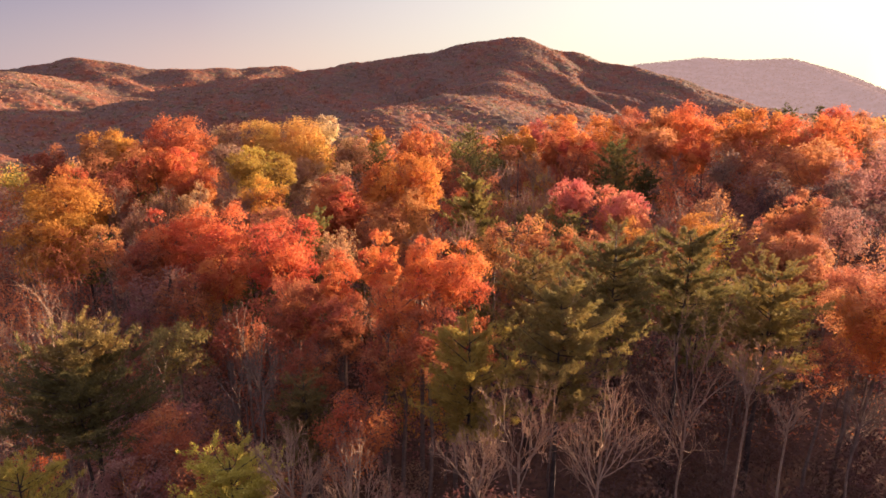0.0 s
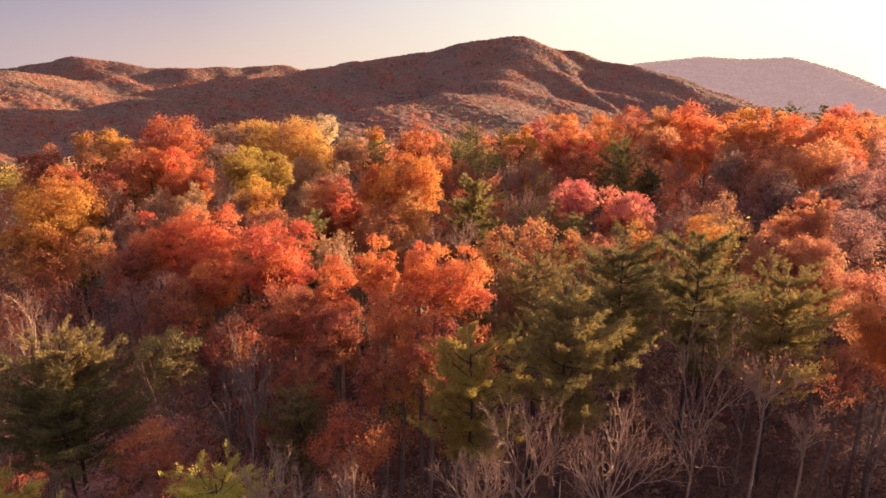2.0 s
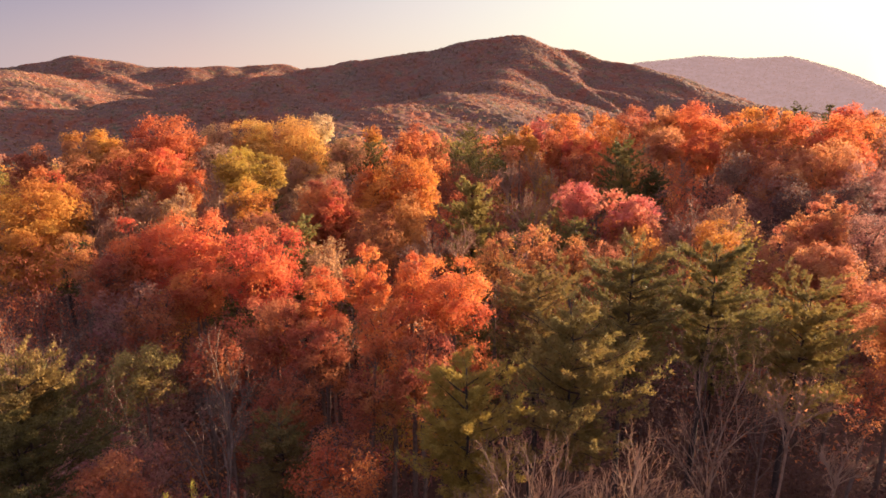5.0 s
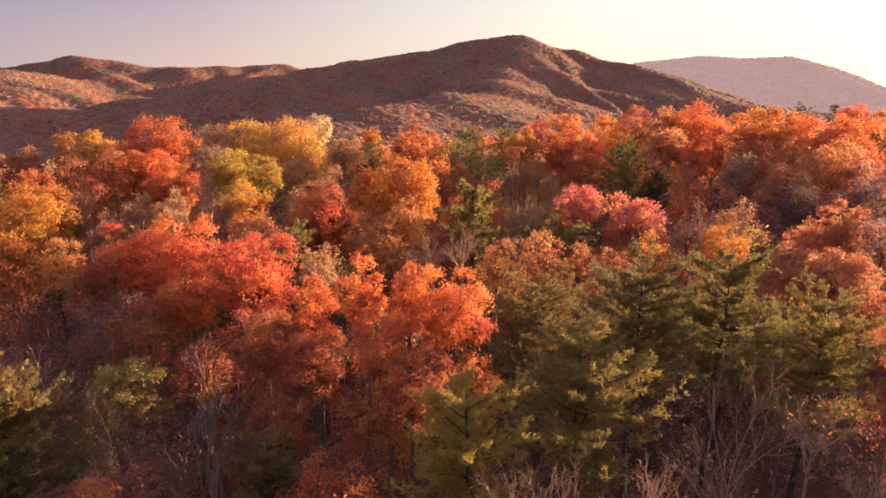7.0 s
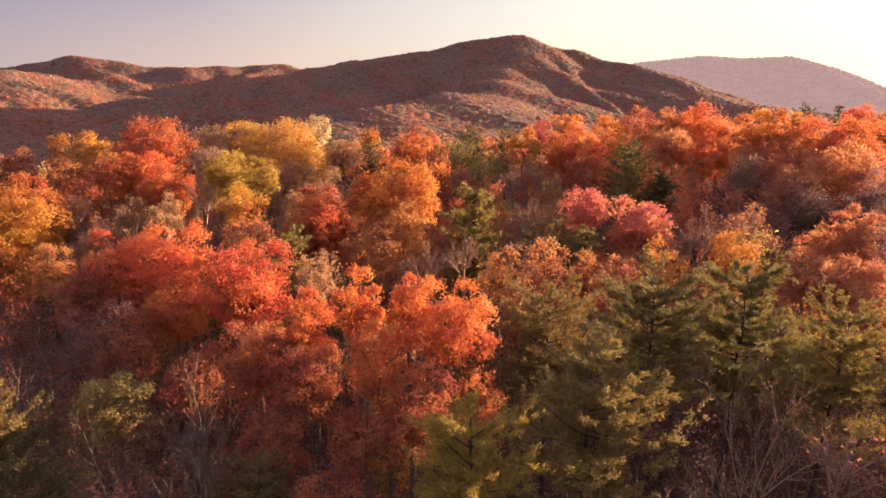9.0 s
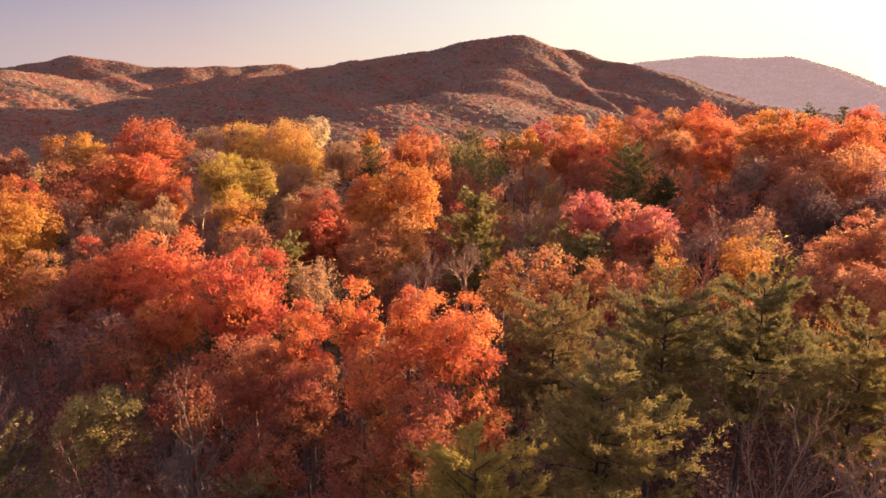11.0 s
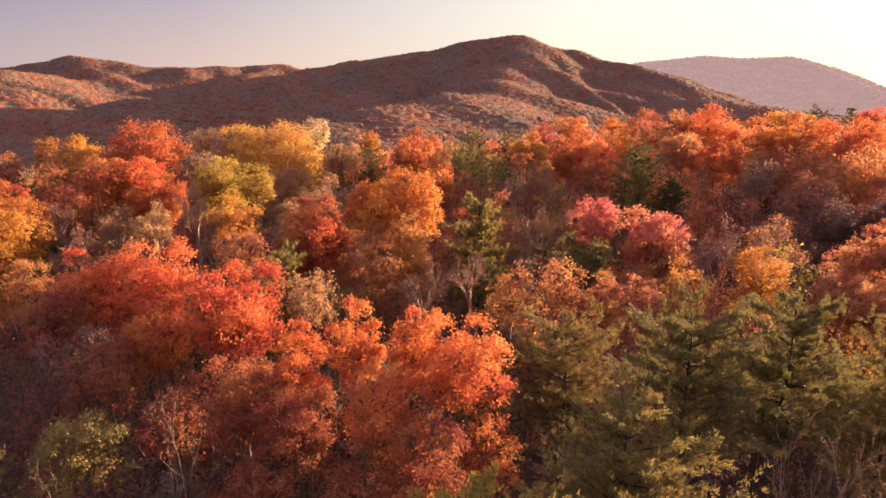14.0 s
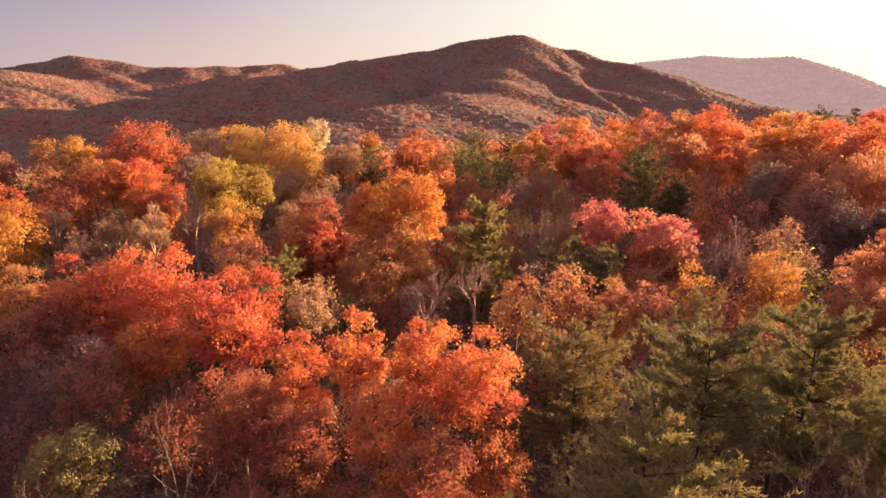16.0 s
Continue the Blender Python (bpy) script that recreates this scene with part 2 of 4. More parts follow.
def bent(rng, a, b, sag, k=4):
    """A curved way from a to b."""
    a, b = np.asarray(a, float), np.asarray(b, float)
    t = np.linspace(0, 1, k)[:, None]
    span = np.linalg.norm(b - a)
    mid = (a + b) / 2 + rng.normal(size=3) * span * 0.07 + np.array([0, 0, sag * span])
    return (1 - t) ** 2 * a + 2 * t * (1 - t) * mid + t**2 * b


# ---- kinds of tree; each stands with its foot at the origin ----
def broadleaf(rng, name, height, radius, colour, leaf=0.17, count=7000, lobes=18, depth=1.7, split=True, bark=None):
    """A broadleaf tree: trunk with limbs, and a crown of lobes, each a cloud of leaf sprays."""
    tree = new(name)
    bark = bark or BARK
    rz = min(radius * depth, height * 0.46)
    mid = np.array([0, 0, height - rz])
    foot = 0.0075 * height + 0.03
    wob = rng.normal(size=(6, 2)) * 0.12
    wob[0] = 0
    zs = np.linspace(-0.4, height - rz * 0.9, 6)
    v, f = tube(np.c_[wob, zs], np.linspace(foot, foot * 0.55, 6), 7)
    trunk = piece("trunk", v, f, bark, tree, smooth=True)
    fork = np.array([wob[-1, 0], wob[-1, 1], zs[-1]])
    # lobe middles on the shell of the crown, down to its skirt
    i = np.arange(lobes) + 0.5
    up = 1 - 1.75 * i / lobes
    ang = i * 2.39996 + rng.uniform(0, 6)
    flat = np.sqrt(np.clip(1 - np.abs(up) ** 3.2, 0.0, 1)) * np.where(up < 0, 0.92, 1.0)
    shell = np.c_[flat * np.cos(ang), flat * np.sin(ang), up] * rng.uniform(0.45, 0.86, (lobes, 1))
    mids = mid + shell * [radius, radius, rz]
    mids += rng.normal(size=mids.shape) * radius * 0.08
    size = radius**0.6 * rz**0.4 * rng.uniform(0.28, 0.44, lobes)
    share = size**2 / (size**2).sum()
    clouds = []
    for c, r, part_of, out in zip(mids, size, share, shell):
        n = max(int(count * part_of), 30)
        knots = 20
        d = unit(rng.normal(size=(knots, 3)) + [0, 0, 0.55] + unit(out) * 0.6)
        hubs = c + d * r * rng.uniform(0.6, 1.12, (knots, 1)) * [1, 1, 1.05]
        pick = rng.integers(0, knots, n)
        spots = hubs[pick] + rng.normal(size=(n, 3)) * r * 0.21 * [1, 1, 0.8]
        out_of = (spots - hubs[pick]) * 1.6 + (hubs[pick] - c) * 0.7 + np.array([0, 0, r * 0.45])
        clouds.append((c, hubs, leaves(rng, spots, out_of, leaf, spread=0.6)))
    branches = []
    for c, hubs, _ in clouds:
        start = fork - np.array([0, 0, rng.uniform(0, rz * 0.45)])
        bits = [tube(bent(rng, start, c, -0.08), np.linspace(foot * 0.34, foot * 0.10, 4), 5 if split else 3)] if split or height > 10 else []
        if split:
            bits += [tube(bent(rng, c * 0.8 + start * 0.2, h, 0.0, 3), [foot * 0.10, foot * 0.07, 0.008], 3) for h in hubs[::3]]
            piece("limb", *joined(bits), bark, trunk, smooth=True)
        else:
            branches += bits
    if branches:
        tagged(piece("forked_limb", *joined(branches), bark, trunk), kind="stuff")
    inner = max(count // 7, 40)
    d = unit(rng.normal(size=(inner, 3)) + [0, 0, -0.15])
    spots = mid + d * rng.uniform(0.2, 0.72, (inner, 1)) * [radius, radius, rz]
    core = leaves(rng, spots, d, leaf * 1.25)
    if split:
        crown = tagged(piece("crown", *core, LEAF[colour], tree), kind="stuff")
        for _, _, cloud in clouds:
            tagged(piece("leaf_clump", *cloud, LEAF[colour], crown), kind="stuff")
    else:
        tagged(piece("crown", *joined([core] + [c[2] for c in clouds]), LEAF[colour], tree), kind="stuff")
    return tree


def bare_tree(rng, name, height, radius, limbs=6, twigs=5, thick=1.0, bark=None, leafy=None, leaf_count=0, split=True, forks=(4, 3)):
    """A leafless tree: limbs that leave the trunk's fork like a vase and fork again and again into a fan of thin twigs; leafy: a few leaves still hang on."""
    tree = new(name)
    bark = bark or PALE_BARK
    foot = (0.0042 * height + 0.015) * thick
    shoots = []

    def shoot(p, d, span, r, order, limb):
        q = p + d * span + np.array([0, 0, 0.10 * span])
        way = bent(rng, p, q, -0.07 if order < 3 else 0.02, (5, 5, 4, 3, 2)[order])
        shoots.append((order, limb, way, r))
        if order == 4:
            return
        many = (0, twigs, *forks)[order]
        for i in range(many):
            t = 0.32 + 0.68 * (i + rng.uniform(0.1, 1.0)) / many
            at = np.array([np.interp(t, np.linspace(0, 1, len(way)), way[:, c]) for c in range(3)])
            turn = i * 2.4 + rng.uniform(-0.7, 0.7)
            side = unit(np.cross(d, [math.cos(turn), math.sin(turn), 0.2]))
            e = unit(d + side * rng.uniform(0.45, 0.95) + np.array([0, 0, 0.14]))
            shoot(at, e, span * rng.uniform(0.45, 0.68) * (1.12 - 0.35 * t), max(r * (0.62 - 0.15 * t), 0.0060 * thick), order + 1, limb)

    for k in range(limbs):
        a = k * 2.4 + rng.uniform(-0.3, 0.3)
        lean = rng.uniform(0.12, 0.3) if k == 0 else rng.uniform(0.5, 1.35)
        low = 0.0 if k == 0 else -rng.uniform(0.0, 0.9)
        shoot(np.array([0.0, 0.0, low]), unit(np.array([math.cos(a) * lean, math.sin(a) * lean, 1.0])), rng.uniform(0.8, 1.1), foot * rng.uniform(0.32, 0.44), 1, k)
    spots = np.concatenate([w for _, _, w, _ in shoots])
    grow = radius / np.quantile(np.hypot(spots[:, 0], spots[:, 1]), 0.97)
    rise = min(grow * 1.25, 0.7 * height / spots[:, 2].max())
    base = height - rise * spots[:, 2].max()
    fit, lift = np.array([grow, grow, rise]), np.array([0, 0, base])
    stem = np.c_[rng.normal(size=(6, 2)) * 0.05, np.linspace(-0.4, base + 0.05, 6)]
    stem[-1, :2] = 0
    made = [(o, k, tube(w * fit + lift, np.linspace(r, r * (0.6 if o < 2 else 0.5), len(w)), (7, 5, 4, 3, 3)[o])) for o, k, w, r in shoots]
    tips = np.array([w[-1] * fit + lift for o, _, w, _ in shoots if o == 4])
    trunk = piece("trunk", *tube(stem, np.linspace(foot, foot * 0.62, 6), 7), bark, tree, smooth=True)
    for k in range(limbs) if split else (None,):
        wood = [m for o, j, m in made if 0 < o < 3 and k in (None, j)]
        fine = [m for o, j, m in made if o > 2 and k in (None, j)]
        limb = piece("limb" if split else "forked_limb", *joined(wood), bark, tree, smooth=True)
        if not split:
            tagged(limb, kind="stuff")
        tagged(piece("twig_spray", *joined(fine), BARK if bark is BARK else TWIG, limb), kind="stuff")
    if leafy:
        spots = tips[rng.integers(0, len(tips), leaf_count)] + rng.normal(size=(leaf_count, 3)) * 0.16
        piece("last_leaves", *leaves(rng, spots, np.tile([0.0, 0, 1], (leaf_count, 1)), 0.085), LEAF[leafy], tree, "sparse withered leaves")["kind"] = "stuff"
    return tree


def pine_tree(rng, name, height, radius, colour="pine", crown_from=0.35, tiers=13, tufts=40, needle=0.30, blades=5, peak=0.42, split=True):
    """A pine: a straight trunk with tiers of spreading boughs, each set with upturned needle sprays."""
    tree = new(name)
    foot = 0.013 * height + 0.04
    zs = np.linspace(-0.4, height * 0.97, 7)
    path = np.c_[rng.normal(size=(7, 2)) * 0.06, zs]
    trunk = piece("trunk", *tube(path, foot * np.linspace(1, 0.1, 7) ** 1.5 + 0.012, 7), DARK_BARK, tree, smooth=True)
    green, boughs = [], []
    for k in range(tiers):
        t = (k + 0.5) / tiers
        z = height * (crown_from + (0.97 - crown_from) * t)
        span = radius * min((1 - t) ** peak * 1.1, 1.0) * min(0.55 + 2.2 * t, 1.0) + 0.25
        n = 7 if k < tiers - 2 else 5
        for j in range(n):
            ang = k * 1.1 + j * 2 * math.pi / n + rng.uniform(-0.35, 0.35)
            r = span * rng.uniform(0.5, 1.15)
            start = np.array([0, 0, z + rng.uniform(-0.55, 0.55) * height * (0.97 - crown_from) / tiers])
            end = start + np.array([math.cos(ang) * r, math.sin(ang) * r, r * rng.uniform(0.05, 0.40) + 0.5 * t * r])
            bough = bent(rng, start, end, -0.08, 5)
            wood = [tube(bough, np.linspace(foot * 0.14, 0.008, 5), 4)]
            m = max(int(tufts * (0.35 + 0.65 * r / radius)), 5)
            across = np.array([-math.sin(ang), math.cos(ang), 0])
            # side shoots like fingers, turned up at their tips
            fingers = int(7 + 8 * r / radius)
            which = rng.integers(0, fingers, m)
            side = np.where(np.arange(fingers) % 2, 1.0, -1.0) * rng.uniform(0.35, 1.0, fingers)
            root_at, reach = rng.uniform(0.0, 1.0, fingers), (0.35 + r) * rng.uniform(0.26, 0.50, fingers)
            stem = np.stack([np.interp(root_at, np.linspace(0, 1, 5), bough[:, c]) for c in range(3)], 1)
            course = unit(np.array([math.cos(ang), math.sin(ang), 0.25]) * 0.8 + across * side[:, None] + rng.normal(size=(fingers, 3)) * 0.12)
            run = rng.uniform(0.0, 1.0, (m, 1)) ** 0.8
            on = stem[which] + course[which] * reach[which][:, None] * run + np.array([0, 0, 1]) * (0.28 * reach[which][:, None] * run**2) + rng.normal(size=(m, 3)) * 0.045
            way = unit(course[which] + np.array([0, 0, 0.55]) * (0.4 + run) + rng.normal(size=(m, 3)) * 0.2)
            # each spray: thin blades fanned round its way
            root = np.repeat(on, blades, 0) + rng.normal(size=(m * blades, 3)) * 0.05
            d = unit(np.repeat(way, blades, 0) + rng.normal(size=(m * blades, 3)) * 0.5)
            ln = needle * rng.uniform(0.6, 1.25, (m * blades, 1))
            w = unit(np.cross(d, rng.normal(size=d.shape))) * needle * 0.13
            v = np.stack([root - w, root + w, root + d * ln], 1).reshape(-1, 3)
            green.append((v, np.arange(len(v)).reshape(-1, 3)))
            boughs += wood
            if split:
                piece("bough", *joined(wood), DARK_BARK, trunk, smooth=True)
    if not split:
        tagged(piece("bough_whorl", *joined(boughs), DARK_BARK, trunk, smooth=True), kind="stuff")
    tagged(piece("crown", *joined(green), LEAF[colour], tree), kind="stuff")
    return tree


# ---- ground: a wooded shoulder, a valley and the hills beyond, in one sheet ----
def ridge(points, slope_side, round_off):
    return np.array(points, float), slope_side, round_off


RIDGES = [
    # the big hill and the arm that it sends down to the valley's mouth
    ridge([(560, 1120, -25), (505, 1200, -12), (466, 1300, 12), (413, 1400, 40), (292, 1500, 80), (191, 1500, 106), (46, 1440, 90), (-106, 1400, 66),
           (-175, 1370, 46), (-262, 1300, 32), (-357, 1150, 3), (-472, 1080, -17), (-558, 1040, -26), (-624, 1010, -56), (-701, 990, -84)], 0.42, 35.0),
    # its front spur
    ridge([(191, 1480, 94), (142, 1280, 50), (105, 1120, 14), (60, 900, -3), (-14, 760, -5), (-75, 660, -12), (-100, 600, -24)], 0.36, 30.0),
    # hills at the left, two deep
    ridge([(-1750, 1900, 40), (-1270, 1800, 40), (-1120, 1900, 68), (-950, 1900, 58), (-780, 1900, 36), (-690, 2000, 46), (-540, 2100, 48), (-440, 2200, 34)], 0.33, 60.0),
    ridge([(-1123, 1900, 60), (-960, 1760, 26), (-800, 1620, -6)], 0.42, 20.0),
    ridge([(-780, 1900, 34), (-730, 1780, 20), (-690, 1640, -10)], 0.42, 20.0),
    ridge([(-560, 2080, 44), (-560, 1880, 32), (-540, 1680, 0)], 0.42, 20.0),
    ridge([(-960, 700, 38), (-935, 900, 36), (-930, 1150, 30), (-925, 1300, 27), (-962, 1600, 10), (-952, 1800, -4), (-910, 2000, -24)], 0.34, 50.0),
]


def height_at(x, y):
    """The ground's height, for arrays of x and y."""
    x, y = np.asarray(x, float), np.asarray(y, float)
    shoulder = np.clip((y - 125 - 0.35 * np.clip(x, -80, 120)) / 420, 0, 1)
    shoulder = shoulder * shoulder * (3 - 2 * shoulder)
    z = 0.010 * np.clip(x, -150, 200) * np.clip(y / 80, 0, 1.4) - 98 * shoulder - 6 * np.clip((-x - 45) / 120, 0, 1)
    z += 1.0 * np.sin(x * 0.045 + 1.3) * np.sin(y * 0.038) + 0.4 * np.sin(x * 0.13) * np.cos(y * 0.11 + 0.7)
    for pts, slope, soft in RIDGES:
        top = np.full(z.shape, -1e9)
        for a, b in zip(pts[:-1], pts[1:]):
            d = b[:2] - a[:2]
            t = np.clip(((x - a[0]) * d[0] + (y - a[1]) * d[1]) / (d @ d), 0, 1)
            away = np.hypot(x - a[0] - t * d[0], y - a[1] - t * d[1])
            gully = 1 + 0.22 * np.sin(t * 6.3 + a[0] * 0.01) * np.clip(away / 200, 0, 1)
            top = np.maximum(top, a[2] + 6 + t * (b[2] - a[2]) - slope * gully * (np.sqrt(away**2 + soft**2) - soft))
        h = np.clip(0.5 + 0.5 * (top - z) / 14, 0, 1)
        z = z * (1 - h) + top * h + 14 * h * (1 - h)
    far = np.clip((np.hypot(x, y) - 300) / 500, 0, 1)
    z += far * (1.5 + 7 * np.sin(x * 0.017 + y * 0.004) * np.sin(y * 0.013 + 2) + 3.5 * np.sin(x * 0.041 + 1) * np.sin(y * 0.035))
    return z


def warped(lo, hi, near, n, power):
    """Steps that are short round near and long far off."""
    s = np.linspace(-1, 1, n)
    v = np.sign(s) * np.abs(s) ** power
    return np.where(v < 0, near + v * (near - lo), near + v * (hi - near))


def sheet(xs, ys, zs):
    X, Y = np.meshgrid(xs, ys)
    verts = np.stack([X, Y, zs], -1).reshape(-1, 3)
    i = (np.arange(len(ys) - 1)[:, None] * len(xs) + np.arange(len(xs) - 1)[None]).ravel()
    return verts, np.stack([i, i + 1, i + 1 + len(xs), i + len(xs)], -1)


gx, gy = warped(-4000, 4000, 0, 201, 1.8), np.r_[np.linspace(-900, -40, 8), np.linspace(-30, 260, 44), np.linspace(270, 2400, 110), np.linspace(2440, 4300, 14)]
ground = new("ground", mesh_of("ground", *sheet(gx, gy, height_at(*np.meshgrid(gx, gy))), SOIL, True))
tagged(ground, "brown leaf litter over rolling wooded hills", "ground", kind="structure")

# the far mountain; its haze is a glow in the material
MOUNTAIN = [(620, 20), (800, 60), (860, 92), (1150, 122), (1330, 110), (1535, 120), (1690, 82), (1840, 20), (2000, -30), (2600, -60)]
fx, fy = np.linspace(300, 2900, 150), np.linspace(1900, 3500, 60)
FX, FY = np.meshgrid(fx, fy)


def mountain_height(x, y):
    crest = np.interp(x, [p[0] for p in MOUNTAIN], [p[1] for p in MOUNTAIN])
    fold = 7 * np.sin(x * 0.012 + y * 0.004) + 4 * np.sin(x * 0.031 - y * 0.006 + 1)
    away = np.abs(y - 2800)
    return crest + 4 - 0.24 * (np.sqrt(away**2 + 70**2) - 70) + fold * np.clip(away / 250, 0, 1) - 12


mountain = new("backdrop", mesh_of("backdrop", *sheet(fx, fy, mountain_height(FX, FY)), HAZE_GLOW, True))
tagged(mountain, "pale wooded mountain far off, its haze a painted glow", "mountain", kind="structure")


# ---- far woods: a lumpy crown for every tree on the hills ----
def crowns(rng, x, y, z, r, sprays=12):
    """Many low rounded crowns, each of leafy sprays laid like shingles over its head, as one pair of arrays."""
    n = len(x)
    d = unit(rng.normal(size=(n, sprays, 3)) * [1, 1, 0.6] + [0, 0, 0.55])
    wide = (r * rng.uniform(0.8, 1.1, n))[:, None, None]
    tall = rng.uniform(0.36, 0.66, (n, 1, 1))
    spots = np.stack([x, y, z], -1)[:, None] + d * wide * rng.uniform(0.55, 0.95, (n, sprays, 1)) * np.concatenate([tall * 0 + 1, tall * 0 + 1, tall], 2)
    facing = d / np.concatenate([tall * 0 + 1, tall * 0 + 1, tall], 2)
    return leaves(rng, spots.reshape(-1, 3), facing.reshape(-1, 3), np.repeat(r, sprays)[:, None] * 0.27, 0.72, 0.34)


def scatter(rng, x0, x1, y0, y1, step, keep):
    X, Y = np.meshgrid(np.arange(x0, x1, step), np.arange(y0, y1, step))
    X, Y = X.ravel() + rng.uniform(-0.5, 0.5, X.size) * step, Y.ravel() + rng.uniform(-0.5, 0.5, Y.size) * step
    ok = keep(X, Y)
    return X[ok], Y[ok]


def canopy(rng, x0, x1, y0, y1, step, cell, rise):
    """Closed woods on a slope: a rounded head for every tree, grown together; also a random number for each tree."""
    nx, ny = int((x1 - x0) / cell) + 4, int((y1 - y0) / cell) + 4
    off = rng.uniform(0.1, 0.9, (2, ny, nx))
    px, py = x0 + (np.arange(nx)[None] - 2 + off[0]) * cell, y0 + (np.arange(ny)[:, None] - 2 + off[1]) * cell
    wide, tall, mark = cell * rng.uniform(0.62, 1.05, (ny, nx)), rise * rng.uniform(0.45, 1.25, (ny, nx)), rng.uniform(0, 1, (ny, nx))
    xs, ys = np.arange(x0, x1, step), np.arange(y0, y1, step)
    X, Y = np.meshgrid(xs, ys)
    X, Y = X + rng.uniform(-0.3, 0.3, X.shape) * step, Y + rng.uniform(-0.3, 0.3, Y.shape) * step
    ci, cj = ((X - x0) / cell).astype(int) + 2, ((Y - y0) / cell).astype(int) + 2
    best, tint = np.full(X.shape, -1.0), np.zeros(X.shape)
    for dj in (-1, 0, 1):
        for di in (-1, 0, 1):
            a, b = np.clip(cj + dj, 0, ny - 1), np.clip(ci + di, 0, nx - 1)
            d2 = ((X - px[a, b]) ** 2 + (Y - py[a, b]) ** 2) / wide[a, b] ** 2
            h = tall[a, b] * (1 - d2)
            tint = np.where(h > best, mark[a, b], tint)
            best = np.maximum(best, h)
    Z = height_at(X, Y) + 2.5 + best + rng.normal(size=X.shape) * 0.10 * rise
    verts = np.stack([X, Y, Z], -1).reshape(-1, 3)
    k = (np.arange(len(ys) - 1)[:, None] * len(xs) + np.arange(len(xs) - 1)[None]).ravel()
    faces = np.stack([k, k + 1, k + 1 + len(xs), k + len(xs)], -1)
    mid = verts[faces].mean(1)
    seen = (height_at(mid[:, 0], mid[:, 1] + 12) - height_at(mid[:, 0], mid[:, 1] - 12) > -4.0) & (np.abs(mid[:, 0]) < mid[:, 1] * 0.78 + 40)
    faces = faces[seen]
    used, back = np.unique(faces, return_inverse=True)
    sx, sy = px.ravel(), py.ravel()
    stand = (height_at(sx, sy + 12) - height_at(sx, sy - 12) > -4.0) & (np.abs(sx) < sy * 0.78 + 30)
    return verts[used], back.reshape(faces.shape), tint.ravel()[used], sx[stand], sy[stand]


rng = np.random.default_rng(5)
x, y = scatter(rng, -260, 330, 196, 425, 7.6, lambda x, y: np.abs(x) < y * 0.78 + 40)
r = 5.2 * rng.uniform(0.9, 1.5, len(x))
woods = new("valley_woods", mesh_of("valley_woods", *crowns(rng, x, y, height_at(x, y) + 0.3 * r, r, 20), VALLEY))
tagged(woods, "rust orange and brown autumn woods in the valley", "forest", kind="stuff")
for box, step, cell, rise in (
    ((-342, 760, 420, 1008), 3.2, 8.0, 2.7),
    ((-420, 860, 996, 1520), 3.6, 8.5, 3.0),
    ((-1100, -322, 600, 1342), 3.8, 9.0, 2.9),
    ((745, 1900, 800, 2300), 9.0, 18.0, 5.0),
    ((-1700, -250, 1330, 2300), 5.5, 11.0, 3.6),
):
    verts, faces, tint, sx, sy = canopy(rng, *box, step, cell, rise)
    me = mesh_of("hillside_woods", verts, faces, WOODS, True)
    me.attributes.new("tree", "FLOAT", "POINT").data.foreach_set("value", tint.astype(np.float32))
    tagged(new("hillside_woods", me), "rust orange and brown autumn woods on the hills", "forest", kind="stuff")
    r = cell * rng.uniform(0.45, 0.75, len(sx))
    heads = new("hillside_crowns", mesh_of("hillside_crowns", *crowns(rng, sx, sy, height_at(sx, sy) + 2.2 + 0.35 * rise, r, 14), VALLEY))
    tagged(heads, "leafy rust and brown crowns standing out of the hill woods", "forest", kind="stuff")
x, y = scatter(rng, 500, 2400, 1900, 2830, 16.0, lambda x, y: x < y * 0.9)
r = 9.5 * rng.uniform(0.7, 1.2, len(x))
woods = new("distant_woods", mesh_of("distant_woods", *crowns(rng, x, y, mountain_height(x, y) + 1, r, 7), HAZE_GLOW))
tagged(woods, "pale woods covering the far mountain, haze painted as glow", "forest", kind="stuff")

# ---- the trees of the shoulder, one by one ----
PLACED = []
WORDS = {"red": "bright red", "orange": "glowing orange", "amber": "amber orange", "gold": "golden orange", "yellow": "golden yellow", "pale": "pale yellow",
         "rust": "rust brown", "umber": "dull brown-red", "pink": "pinkish red", "salmon": "salmon orange", "olive": "olive gold", "tan": "tan withered", "straw": "straw-coloured", "shade_brown": "shade-darkened", "brick": "deep brick red", "bronze": "bronze brown",
         "pine": "green", "dark_pine": "dark green", "light_pine": "yellow-green", "lime": "bright yellow-green"}
seed = [100]


def planted(tree, x, y, turn=0.0):
    tree.matrix_world = pose(x, y, float(height_at(x, y)), 0, 0, turn)
    return tree


def next_rng():
    seed[0] += 1
    return np.random.default_rng(seed[0])


def detail(y):
    """Leaf size and share of leaves by how near the flight passes."""
    return (0.062, 1.15) if y < 40 else (0.085, 1.0) if y < 60 else (0.125, 0.80) if y < 90 else (0.17, 0.52)


